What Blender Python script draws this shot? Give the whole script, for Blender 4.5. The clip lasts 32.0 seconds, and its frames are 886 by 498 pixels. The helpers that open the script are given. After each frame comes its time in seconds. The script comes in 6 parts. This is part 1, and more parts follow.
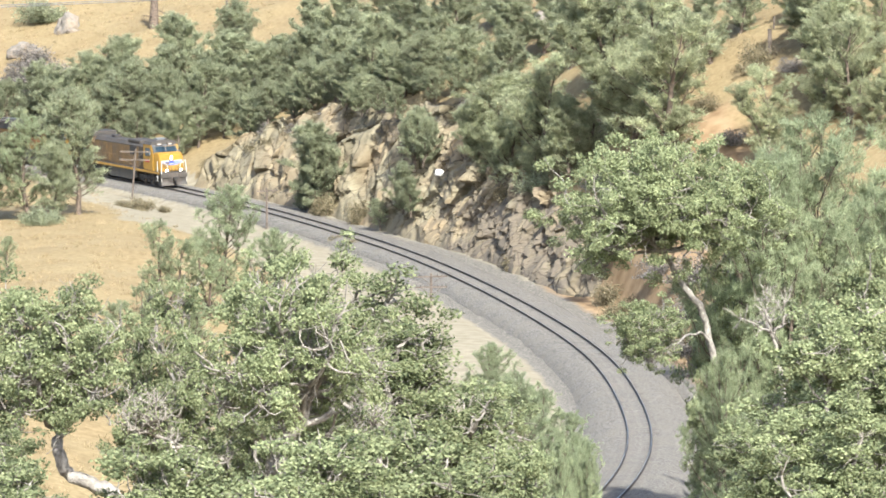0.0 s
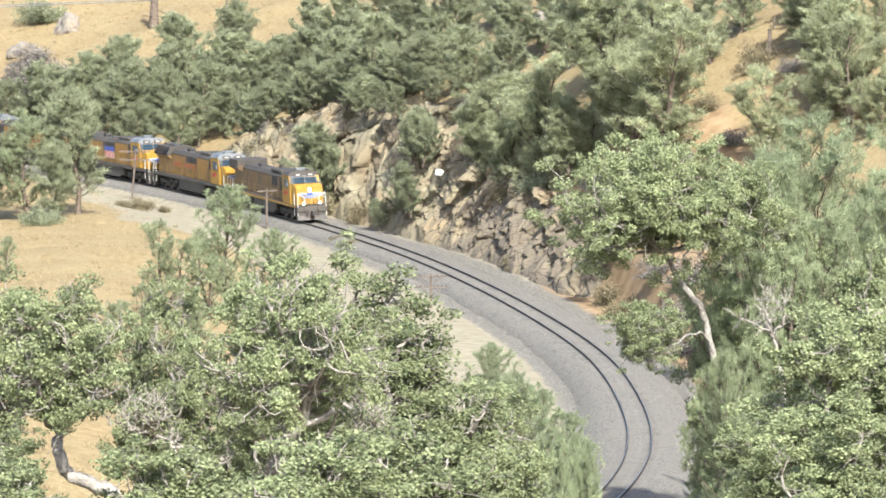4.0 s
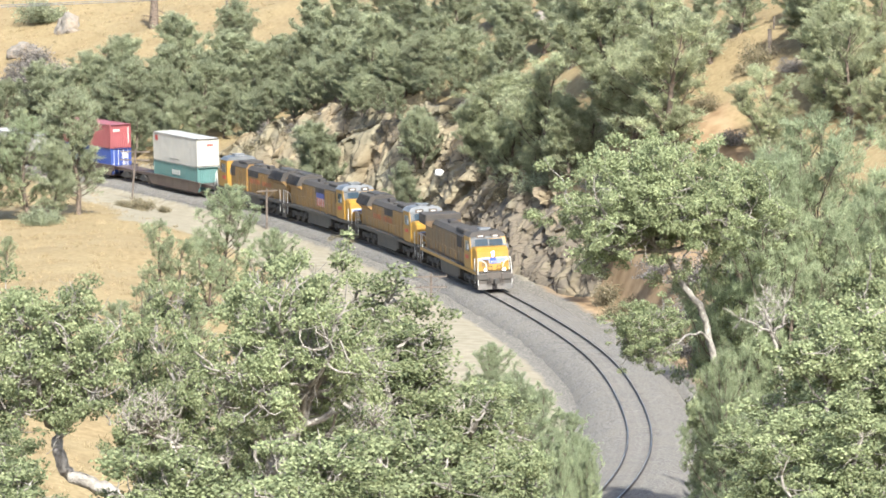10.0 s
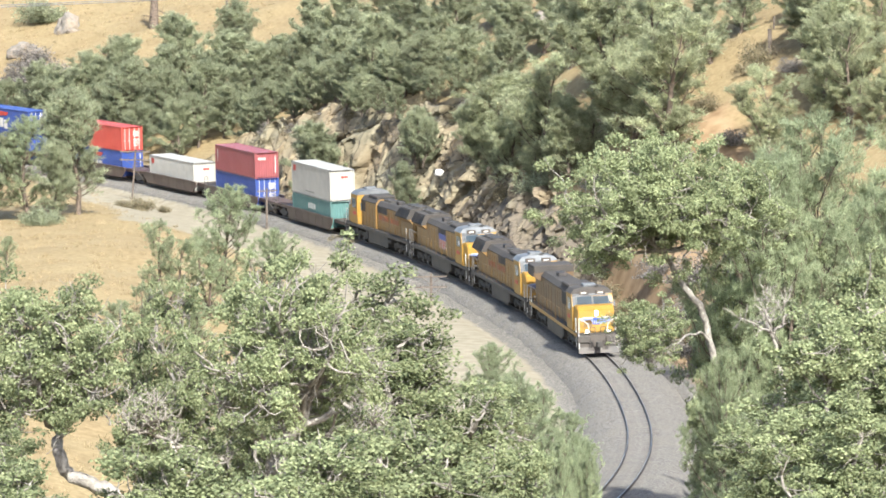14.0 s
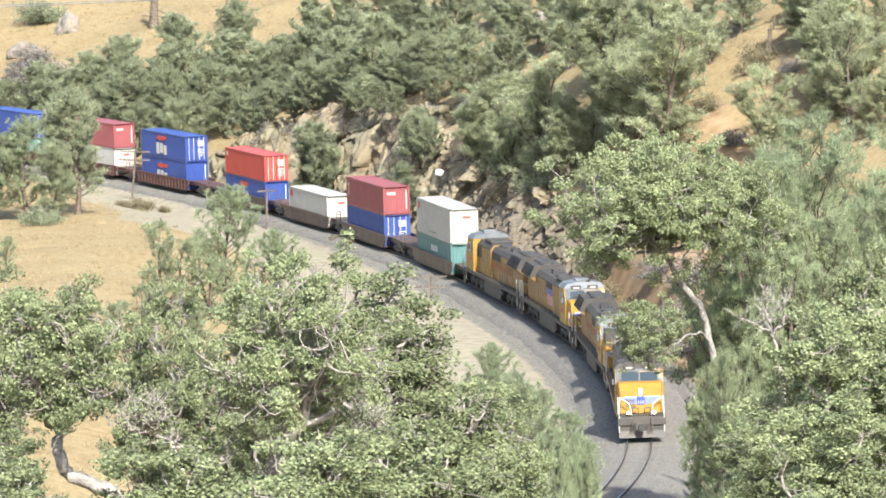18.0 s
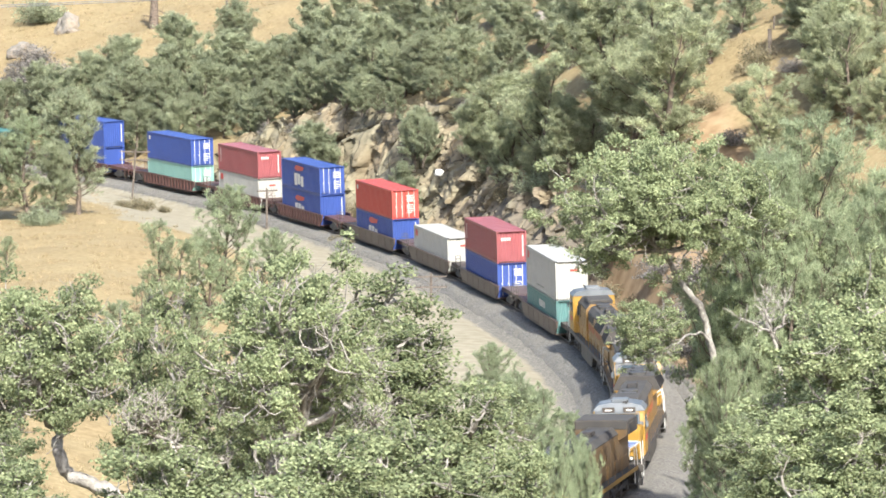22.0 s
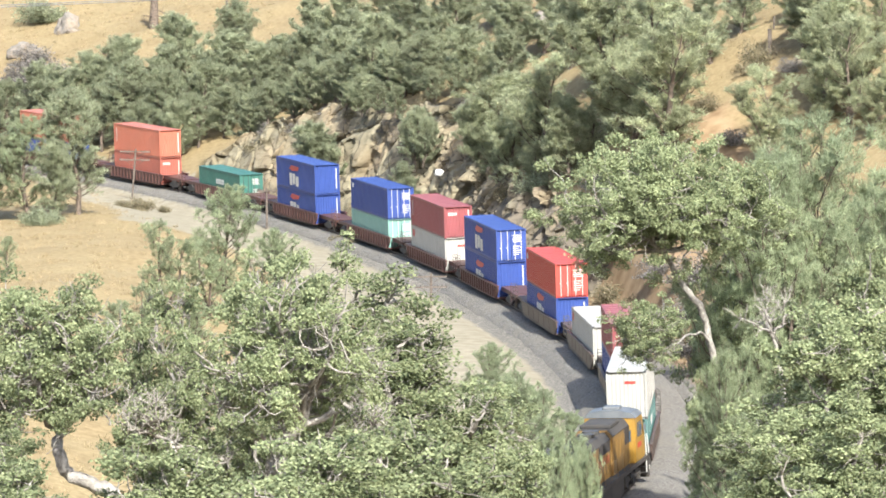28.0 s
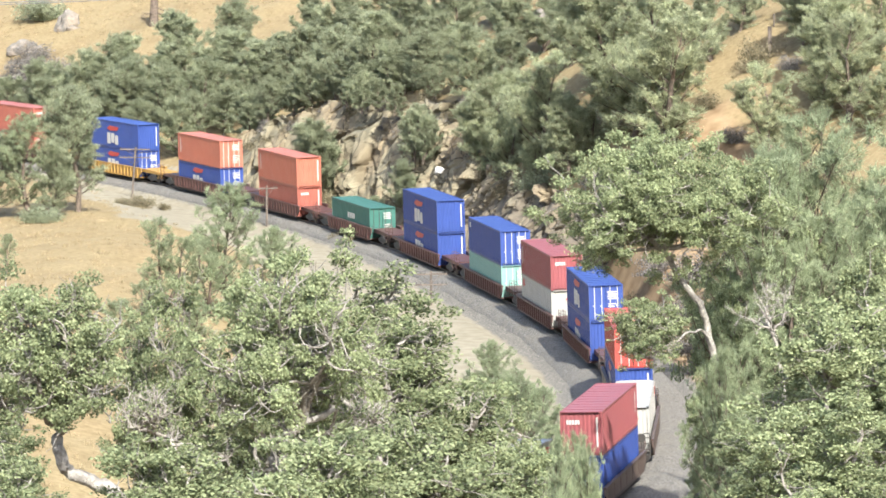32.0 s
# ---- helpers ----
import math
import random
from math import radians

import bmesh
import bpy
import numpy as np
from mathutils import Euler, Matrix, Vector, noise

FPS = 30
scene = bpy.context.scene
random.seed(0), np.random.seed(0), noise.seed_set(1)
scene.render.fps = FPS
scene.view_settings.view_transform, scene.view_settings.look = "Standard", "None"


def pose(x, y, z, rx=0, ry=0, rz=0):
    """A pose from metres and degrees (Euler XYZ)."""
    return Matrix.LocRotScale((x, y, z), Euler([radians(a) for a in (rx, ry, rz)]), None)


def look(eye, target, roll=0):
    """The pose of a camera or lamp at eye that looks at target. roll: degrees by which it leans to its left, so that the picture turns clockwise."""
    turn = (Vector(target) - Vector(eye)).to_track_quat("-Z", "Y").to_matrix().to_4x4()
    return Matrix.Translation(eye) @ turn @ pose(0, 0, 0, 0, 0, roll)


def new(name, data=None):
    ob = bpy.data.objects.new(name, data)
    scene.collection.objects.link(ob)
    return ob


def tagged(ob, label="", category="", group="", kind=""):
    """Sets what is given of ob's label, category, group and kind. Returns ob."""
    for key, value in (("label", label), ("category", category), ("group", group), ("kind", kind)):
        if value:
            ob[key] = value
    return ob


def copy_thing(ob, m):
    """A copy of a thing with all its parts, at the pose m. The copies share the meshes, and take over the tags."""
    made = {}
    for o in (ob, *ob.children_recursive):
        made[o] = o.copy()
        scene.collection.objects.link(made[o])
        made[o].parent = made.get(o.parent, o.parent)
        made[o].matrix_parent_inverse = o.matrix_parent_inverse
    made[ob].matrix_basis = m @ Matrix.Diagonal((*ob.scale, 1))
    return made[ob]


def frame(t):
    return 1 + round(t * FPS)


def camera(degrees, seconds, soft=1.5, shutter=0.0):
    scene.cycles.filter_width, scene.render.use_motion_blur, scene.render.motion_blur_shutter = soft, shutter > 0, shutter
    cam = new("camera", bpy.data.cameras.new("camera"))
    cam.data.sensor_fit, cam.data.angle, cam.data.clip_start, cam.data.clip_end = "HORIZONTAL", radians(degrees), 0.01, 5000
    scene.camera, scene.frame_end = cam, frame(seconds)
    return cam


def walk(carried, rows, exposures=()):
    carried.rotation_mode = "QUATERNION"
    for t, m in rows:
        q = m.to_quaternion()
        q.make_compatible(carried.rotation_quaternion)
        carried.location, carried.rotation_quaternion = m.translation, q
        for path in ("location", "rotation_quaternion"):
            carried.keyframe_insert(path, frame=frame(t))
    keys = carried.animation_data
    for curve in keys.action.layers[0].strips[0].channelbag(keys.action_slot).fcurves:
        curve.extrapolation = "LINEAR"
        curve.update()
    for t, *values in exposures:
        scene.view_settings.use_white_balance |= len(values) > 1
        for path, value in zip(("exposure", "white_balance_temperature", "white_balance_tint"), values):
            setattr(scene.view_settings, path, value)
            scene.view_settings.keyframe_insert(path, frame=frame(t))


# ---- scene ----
# One curved single track seen through a long lens from a hillside; x right, y away, z up.
EYE_Y, EYE_Z = -95.0, 29.82
TILT = 4.638             # degrees below the level
cam = camera(11.476, 32.0, soft=1.7)


def cam_pose(extra=0.0):
    return pose(0, EYE_Y, EYE_Z, 90 - TILT - extra, 0, 0)


walk(cam, [(0.0, cam_pose()), (10.0, cam_pose()), (20.0, cam_pose()), (30.3, cam_pose()), (31.0, cam_pose(0.0135)),
           (31.5, cam_pose(0.0233)), (32.0, cam_pose(0.0316))],
     exposures=[(0.0, 1.43, 6000, 8), (32.0, 1.43, 6000, 8)])

# ---------------------------------------------------------------- light
SUN_AZ = radians(-75)     # direction to the sun in plan, from +x
SUN_EL = radians(38)
world = bpy.data.worlds.new("sky")
scene.world = world
world.use_nodes = True
_nt = world.node_tree
_sky = _nt.nodes.new("ShaderNodeTexSky")
_sky.sky_type = "NISHITA"
_sky.sun_disc = False
_sky.sun_elevation = SUN_EL
_sky.sun_rotation = radians(90) - SUN_AZ
_sky.dust_density = 3.0
_nt.links.new(_sky.outputs[0], _nt.nodes["Background"].inputs[0])
_nt.nodes["Background"].inputs[1].default_value = 0.135
sun_data = bpy.data.lights.new("sun", "SUN")
sun_data.energy, sun_data.angle, sun_data.color = 4.9, radians(0.55), (1.0, 0.94, 0.83)
sun = new("sun", sun_data)
sun.matrix_world = look((40, -60, 90), (40 - math.cos(SUN_AZ) * math.cos(SUN_EL), -60 - math.sin(SUN_AZ) * math.cos(SUN_EL), 90 - math.sin(SUN_EL)))

# ---------------------------------------------------------------- materials


def noisy(name, stops, scale=4.0, rough=0.9, bump=0.0, bump_scale=None, metal=0.0, detail=6.0, second=None, second_scale=0.4, second_fac=0.5, rnd=0.0, spec=0.3, translucent=0.0, distort=0.0):
    """A node material: noise-driven colour ramp, a second larger-scale tint, bump and a little change from object to object."""
    m = bpy.data.materials.new(name)
    m.use_nodes = True
    nt = m.node_tree
    b = nt.nodes["Principled BSDF"]
    b.inputs["Roughness"].default_value, b.inputs["Metallic"].default_value = rough, metal
    b.inputs["Specular IOR Level"].default_value = spec
    co = nt.nodes.new("ShaderNodeTexCoord")
    n = nt.nodes.new("ShaderNodeTexNoise")
    n.inputs["Scale"].default_value, n.inputs["Detail"].default_value = scale, detail
    n.inputs["Distortion"].default_value = distort
    nt.links.new(co.outputs["Object"], n.inputs["Vector"])
    r = nt.nodes.new("ShaderNodeValToRGB")
    els = r.color_ramp.elements
    while len(els) < len(stops):
        els.new(0.5)
    for e, (p, c) in zip(els, stops):
        e.position, e.color = p, (*c, 1)
    nt.links.new(n.outputs["Fac"], r.inputs["Fac"])
    col = r.outputs["Color"]
    if second:
        n2 = nt.nodes.new("ShaderNodeTexNoise")
        n2.inputs["Scale"].default_value, n2.inputs["Detail"].default_value = second_scale, 4
        nt.links.new(co.outputs["Object"], n2.inputs["Vector"])
        ra = nt.nodes.new("ShaderNodeMapRange")
        ra.inputs[1].default_value, ra.inputs[2].default_value, ra.inputs[4].default_value = 0.42, 0.62, second_fac
        nt.links.new(n2.outputs["Fac"], ra.inputs[0])
        mx = nt.nodes.new("ShaderNodeMix")
        mx.data_type = "RGBA"
        nt.links.new(ra.outputs[0], mx.inputs[0])
        nt.links.new(col, mx.inputs[6])
        mx.inputs[7].default_value = (*second, 1)
        col = mx.outputs[2]
    if rnd:
        oi = nt.nodes.new("ShaderNodeObjectInfo")
        mr = nt.nodes.new("ShaderNodeMapRange")
        mr.inputs[3].default_value, mr.inputs[4].default_value = 1 - rnd, 1 + rnd
        nt.links.new(oi.outputs["Random"], mr.inputs[0])
        hs = nt.nodes.new("ShaderNodeHueSaturation")
        nt.links.new(mr.outputs[0], hs.inputs["Value"])
        nt.links.new(col, hs.inputs["Color"])
        col = hs.outputs[0]
    nt.links.new(col, b.inputs["Base Color"])
    if bump:
        n3 = nt.nodes.new("ShaderNodeTexNoise")
        n3.inputs["Scale"].default_value, n3.inputs["Detail"].default_value = bump_scale or scale * 3, 8
        nt.links.new(co.outputs["Object"], n3.inputs["Vector"])
        bp = nt.nodes.new("ShaderNodeBump")
        bp.inputs["Strength"].default_value, bp.inputs["Distance"].default_value = bump, 0.1
        nt.links.new(n3.outputs["Fac"], bp.inputs["Height"])
        nt.links.new(bp.outputs[0], b.inputs["Normal"])
    if translucent:
        tr = nt.nodes.new("ShaderNodeBsdfTranslucent")
        nt.links.new(col, tr.inputs[0])
        ms = nt.nodes.new("ShaderNodeMixShader")
        ms.inputs[0].default_value = translucent
        nt.links.new(b.outputs[0], ms.inputs[1])
        nt.links.new(tr.outputs[0], ms.inputs[2])
        nt.links.new(ms.outputs[0], nt.nodes["Material Output"].inputs[0])
    return m


def leafy(name, dark, mid, light, rnd=0.12, translucent=0.25):
    """Foliage: each leaf its own tone by island, each tree a little its own."""
    m = bpy.data.materials.new(name)
    m.use_nodes = True
    nt = m.node_tree
    b = nt.nodes["Principled BSDF"]
    b.inputs["Roughness"].default_value = 0.75
    b.inputs["Specular IOR Level"].default_value = 0.1
    ge = nt.nodes.new("ShaderNodeNewGeometry")
    r = nt.nodes.new("ShaderNodeValToRGB")
    els = r.color_ramp.elements
    els.new(0.5)
    for e, (p, c) in zip(els, ((0.0, dark), (0.5, mid), (1.0, light))):
        e.position, e.color = p, (*c, 1)
    nt.links.new(ge.outputs["Random Per Island"], r.inputs["Fac"])
    co = nt.nodes.new("ShaderNodeTexCoord")
    n = nt.nodes.new("ShaderNodeTexNoise")
    n.inputs["Scale"].default_value = 0.6
    nt.links.new(co.outputs["Object"], n.inputs["Vector"])
    mr0 = nt.nodes.new("ShaderNodeMapRange")
    mr0.inputs[1].default_value, mr0.inputs[2].default_value, mr0.inputs[3].default_value, mr0.inputs[4].default_value = 0.3, 0.7, 0.75, 1.25
    nt.links.new(n.outputs["Fac"], mr0.inputs[0])
    oi = nt.nodes.new("ShaderNodeObjectInfo")
    mr = nt.nodes.new("ShaderNodeMapRange")
    mr.inputs[3].default_value, mr.inputs[4].default_value = 1 - rnd, 1 + rnd
    nt.links.new(oi.outputs["Random"], mr.inputs[0])
    mu = nt.nodes.new("ShaderNodeMath")
    mu.operation = "MULTIPLY"
    nt.links.new(mr0.outputs[0], mu.inputs[0])
    nt.links.new(mr.outputs[0], mu.inputs[1])
    hs = nt.nodes.new("ShaderNodeHueSaturation")
    nt.links.new(mu.outputs[0], hs.inputs["Value"])
    nt.links.new(r.outputs[0], hs.inputs["Color"])
    nt.links.new(hs.outputs[0], b.inputs["Base Color"])
    tr = nt.nodes.new("ShaderNodeBsdfTranslucent")
    nt.links.new(hs.outputs[0], tr.inputs[0])
    ms = nt.nodes.new("ShaderNodeMixShader")
    ms.inputs[0].default_value = translucent
    nt.links.new(b.outputs[0], ms.inputs[1])
    nt.links.new(tr.outputs[0], ms.inputs[2])
    nt.links.new(ms.outputs[0], nt.nodes["Material Output"].inputs[0])
    return m


M_BALLAST = noisy("ballast_gravel", [(0.3, (0.062, 0.057, 0.050)), (0.5, (0.135, 0.124, 0.108)), (0.7, (0.25, 0.23, 0.202))], scale=6, bump=0.9, bump_scale=14, second=(0.165, 0.148, 0.12), second_scale=0.7, second_fac=0.5)
M_RAIL = noisy("rail_steel", [(0.3, (0.035, 0.03, 0.027)), (0.7, (0.085, 0.07, 0.06))], scale=3, rough=0.55, metal=0.3)
M_RAILHEAD = noisy("rail_head_worn", [(0.3, (0.16, 0.15, 0.14)), (0.7, (0.3, 0.29, 0.28))], scale=2, rough=0.4, metal=0.8)
M_TIE = noisy("concrete_tie", [(0.3, (0.085, 0.078, 0.07)), (0.7, (0.16, 0.147, 0.13))], scale=5, rnd=0.12)
M_BARK_OAK = noisy("oak_bark", [(0.3, (0.13, 0.115, 0.098)), (0.7, (0.31, 0.285, 0.25))], scale=6, bump=0.6)
M_BARK_PINE = noisy("pine_bark", [(0.3, (0.05, 0.04, 0.032)), (0.7, (0.17, 0.13, 0.10))], scale=5, bump=0.6)
M_DEAD = noisy("bare_twig_wood", [(0.3, (0.17, 0.15, 0.128)), (0.7, (0.34, 0.31, 0.275))], scale=5)
M_OAK = leafy("oak_leaf", (0.108, 0.132, 0.068), (0.21, 0.237, 0.125), (0.275, 0.297, 0.163), translucent=0.34)
M_PINE = leafy("pine_needles", (0.155, 0.17, 0.11), (0.27, 0.29, 0.183), (0.38, 0.405, 0.26), translucent=0.45)
M_SPINE = leafy("light_pine_needles", (0.19, 0.205, 0.125), (0.33, 0.35, 0.212), (0.45, 0.475, 0.30), translucent=0.48)
M_GPINE = leafy("grey_pine_needles", (0.15, 0.18, 0.105), (0.28, 0.32, 0.19), (0.41, 0.45, 0.28), translucent=0.45)
M_BUSH = leafy("brush_leaf", (0.085, 0.075, 0.045), (0.175, 0.15, 0.092), (0.27, 0.23, 0.15))
M_GREYBUSH = leafy("dry_grey_brush", (0.08, 0.072, 0.066), (0.15, 0.137, 0.124), (0.22, 0.20, 0.18), translucent=0.1)
M_STRAW = leafy("dry_grass_blades", (0.19, 0.145, 0.08), (0.28, 0.22, 0.125), (0.38, 0.31, 0.19), translucent=0.2)

# ---------------------------------------------------------------- mesh helpers


def mesh_from(name, verts, faces, mats=(), smooth=False, mat_idx=None):
    me = bpy.data.meshes.new(name)
    verts = np.asarray(verts, dtype=np.float32)
    faces = np.asarray(faces, dtype=np.int32)
    k = faces.shape[1]
    me.vertices.add(len(verts))
    me.vertices.foreach_set("co", verts.ravel())
    me.loops.add(faces.size)
    me.loops.foreach_set("vertex_index", faces.ravel())
    me.polygons.add(len(faces))
    me.polygons.foreach_set("loop_start", np.arange(0, faces.size, k, dtype=np.int32))
    for m in mats:
        me.materials.append(m)
    if mat_idx is not None:
        me.polygons.foreach_set("material_index", np.asarray(mat_idx, dtype=np.int32))
    me.update(calc_edges=True)
    me.polygons.foreach_set("use_smooth", np.full(len(faces), bool(smooth)))
    return me


def part(name, bm, material, parent=None, label=""):
    """Link a bmesh (or a ready mesh) as one mesh object under a thing."""
    if isinstance(bm, bmesh.types.BMesh):
        me = bpy.data.meshes.new(name)
        bm.to_mesh(me)
        bm.free()
    else:
        me = bm
    if material is not None and not me.materials:
        me.materials.append(material)
    ob = new(name, me)
    if parent is not None:
        ob.parent = parent
    if label:
        ob["label"] = label
    return ob


def box(bm, x0, x1, y0, y1, z0, z1, bevel=0.0):
    vs = [bm.verts.new((x, y, z)) for z in (z0, z1) for y in (y0, y1) for x in (x0, x1)]
    fs = [bm.faces.new([vs[i] for i in q]) for q in ((0, 2, 3, 1), (4, 5, 7, 6), (0, 1, 5, 4), (2, 6, 7, 3), (0, 4, 6, 2), (1, 3, 7, 5))]
    if bevel:
        es = list({e for f in fs for e in f.edges})
        bmesh.ops.bevel(bm, geom=es, offset=bevel, segments=1, affect="EDGES")
    return vs


def boxes(*dims, bevel=0.0):
    bm = bmesh.new()
    for d in dims:
        box(bm, *d, bevel=bevel)
    return bm


def prism(bm, poly, y0, y1):
    """Extrude a polygon of (x, z) points from y0 to y1."""
    a = [bm.verts.new((x, y0, z)) for x, z in poly]
    b = [bm.verts.new((x, y1, z)) for x, z in poly]
    n = len(poly)
    fs = [bm.faces.new(a), bm.faces.new(b[::-1])]
    for i in range(n):
        fs.append(bm.faces.new((a[i], b[i], b[(i + 1) % n], a[(i + 1) % n])))
    bmesh.ops.recalc_face_normals(bm, faces=fs)
    return a, b


def rod(bm, p, q, r, sides=6):
    """A straight round bar from p to q."""
    p, q = Vector(p), Vector(q)
    m = (q - p).to_track_quat("Z", "Y").to_matrix()
    rings = []
    for c in (p, q):
        rings.append([bm.verts.new(c + m @ Vector((r * math.cos(2 * math.pi * i / sides), r * math.sin(2 * math.pi * i / sides), 0))) for i in range(sides)])
    for i in range(sides):
        bm.faces.new((rings[0][i], rings[0][(i + 1) % sides], rings[1][(i + 1) % sides], rings[1][i]))
    bm.faces.new(rings[0][::-1])
    bm.faces.new(rings[1])


def rods(segs, r, sides=6):
    bm = bmesh.new()
    for p, q in segs:
        rod(bm, p, q, r, sides)
    return bm


# ---------------------------------------------------------------- the track's line
KNOT_S = np.arange(-60, 321, 20.0)
KNOT_K = np.array([-3.0, -3.0, -3.0, -3.0, -2.52, -2.77, -4.01, -2.12, -1.27, -2.97, -1.71, -1.65, -2.02, -4.95, -1.95, -6.81, -7.03, -2.32, -7.62, -9.09]) * 1e-3
STEP = 0.5
SS = np.arange(-440, 470.01, STEP)
_k = np.interp(SS, KNOT_S, KNOT_K)
_i0 = int(round((0 - SS[0]) / STEP))
_th = np.concatenate([[0], np.cumsum((_k[1:] + _k[:-1]) / 2 * STEP)])
TH = _th - _th[_i0] - 0.9744
_tm = (TH[1:] + TH[:-1]) / 2
_x = np.concatenate([[0], np.cumsum(np.cos(_tm) * STEP)])
_y = np.concatenate([[0], np.cumsum(np.sin(_tm) * STEP)])
TX, TY = _x - _x[_i0] - 54.09, _y - _y[_i0] + 407.86
_z = np.interp(SS, [-440, -60, 5, 70, 135, 200, 265, 330, 470], [9.5, 1.361, 0.007, -1.183, -2.311, -3.801, -5.386, -6.823, -9.6])
_w = np.hanning(81)
TZ = np.convolve(np.pad(_z, 40, mode="edge"), _w / _w.sum(), mode="valid")
CANT = 0.05               # the outer rail is a little raised


def at(s, lat=0.0, up=0.0):
    """A point beside the track: metres along, metres to the left of travel (the outer side), metres over the rail."""
    th = np.interp(s, SS, TH)
    return np.array([np.interp(s, SS, TX) - np.sin(th) * lat, np.interp(s, SS, TY) + np.cos(th) * lat, np.interp(s, SS, TZ) + up])


def nearest(x, y):
    """Metres along the track and to its left, for arrays of places."""
    x, y = np.atleast_1d(np.asarray(x, float)), np.atleast_1d(np.asarray(y, float))
    s, d = np.empty(len(x)), np.empty(len(x))
    cx, cy = TX[::6], TY[::6]
    for a in range(0, len(x), 20000):
        q = ((x[a:a + 20000, None] - cx) ** 2 + (y[a:a + 20000, None] - cy) ** 2).argmin(1) * 6
        ux, uy = np.cos(TH[q]), np.sin(TH[q])
        dx, dy = x[a:a + 20000] - TX[q], y[a:a + 20000] - TY[q]
        s[a:a + 20000] = SS[q] + np.clip(dx * ux + dy * uy, -2, 2)
        d[a:a + 20000] = -dx * uy + dy * ux
        far = np.hypot(dx, dy)
        d[a:a + 20000] = np.where(np.abs(d[a:a + 20000]) < 0.7 * far, np.sign(d[a:a + 20000]) * far, d[a:a + 20000])
    return s, d


def fnoise(x, y, scale, seed=0.0, octaves=3):
    """Cheap smooth noise for arrays, about -1 to 1."""
    v, amp, tot = 0.0, 1.0, 0.0
    for o in range(octaves):
        f = 2.0 ** o / scale
        a = seed * 12.9 + o * 4.7
        v = v + amp * (np.sin(x * f * 1.0 + 1.7 * np.sin(y * f * 0.83 + a) + a) * np.sin(y * f * 1.07 + 1.9 * np.sin(x * f * 0.71 - a) + 2.3 * a))
        tot += amp
        amp *= 0.5
    return v / tot


def rock_top(s):
    """Height of the rock cut above the rail along the line."""
    return np.interp(s, [36, 44, 49, 54, 60, 68, 73, 78, 101, 106, 112, 120, 141, 155, 167, 180, 204, 227], [0.8, 2.0, 5.0, 6.3, 7.6, 9.5, 10.0, 9.8, 11.6, 11.2, 8.0, 6.8, 6.2, 5.2, 4.0, 2.8, 2.5, 2.6])


def shelf_top(s):
    """Height that the hill reaches a little behind the cut."""
    return np.interp(s, [101, 120, 141, 155, 167, 180, 227], [11.6, 12.6, 12.0, 9.8, 5.6, 2.8, 2.6])


def smooth01(v, a, b):
    t = np.clip((v - a) / (b - a), 0, 1)
    return t * t * (3 - 2 * t)


def ground_z(x, y):
    """The height of the land at arrays of places."""
    x, y = np.atleast_1d(np.asarray(x, float)), np.atleast_1d(np.asarray(y, float))
    s, d = nearest(x, y)
    zt = np.interp(s, SS, TZ)
    near = 1 - smooth01(np.abs(d), 10, 40)
    base = zt * near
    # outer side: bench, cut, hill
    h = rock_top(s)
    run = 0.42 * h + 0.5
    far_slope = np.interp(s, [-85, 8, 45, 101, 194, 232, 262, 285, 436], [0.42, 0.5, 0.52, 0.5, 0.45, 0.46, 0.26, 0.08, 0.05])
    e = np.clip(d - np.interp(s, [208, 252, 287], [6.3, 4.3, 6.3]), 0, None)
    cut = (h - 0.4) * smooth01(e, 1.6, 1.8 + run)
    cutmix = smooth01(s, 34, 50) * (1 - smooth01(s, 199, 241))
    up = np.clip(e - run * cutmix, 0, None)
    hill = up * far_slope
    cap = np.interp(s, [194, 278, 315, 436], [60, 40, 22, 20])
    hill = cap * (1 - np.exp(-hill / cap))
    soil = np.clip(shelf_top(s) - h, 0, None) * smooth01(s, 98, 106) * smooth01(up, -1.0, 9.0)
    outer = cut * cutmix + soil + hill - 0.55 * smooth01(d, 2.2, 3.6) * (1 - 0.5 * smooth01(d, 6, 9))
    # inner side: shoulder, dirt flat, grass mound
    i = -d
    mound = 1.6 * np.exp(-(((x + 26) / 11) ** 2 + ((y - 298) / 42) ** 2)) + 0.9 * np.exp(-(((x + 33) / 9) ** 2 + ((y - 335) / 25) ** 2))
    inner = -0.75 * smooth01(i, 2.2, 4.6) + mound * smooth01(i, 7, 16) - 1.5 * smooth01(i, 26, 60)
    z = base + np.where(d >= 0, outer, inner) - 0.55 * (1 - smooth01(np.abs(d), 3.4, 5.2)) - 0.25
    rough = smooth01(np.abs(d), 5, 14)
    z = z + rough * (0.45 * fnoise(x, y, 9, 1) + 0.12 * fnoise(x, y, 4.5, 2, 1) * smooth01(np.abs(d), 14, 30))
    z = z + smooth01(d, 20, 60) * 1.3 * fnoise(x, y, 28, 3)
    # the lookout's own hillside below the camera
    rise = np.interp(y, [-300, -95, -40, 5, 35, 80], [34.0, 27.9, 20.5, 13.6, 8.0, 0.0]) + 0.3 * fnoise(x, y, 7, 9) - 8 * smooth01(x, 0.5, 5.5) * smooth01(y, -60, -20)
    return np.maximum(z, rise * smooth01(-y, -85, -60) + z * (1 - smooth01(-y, -85, -60)))

# ---------------------------------------------------------------- land


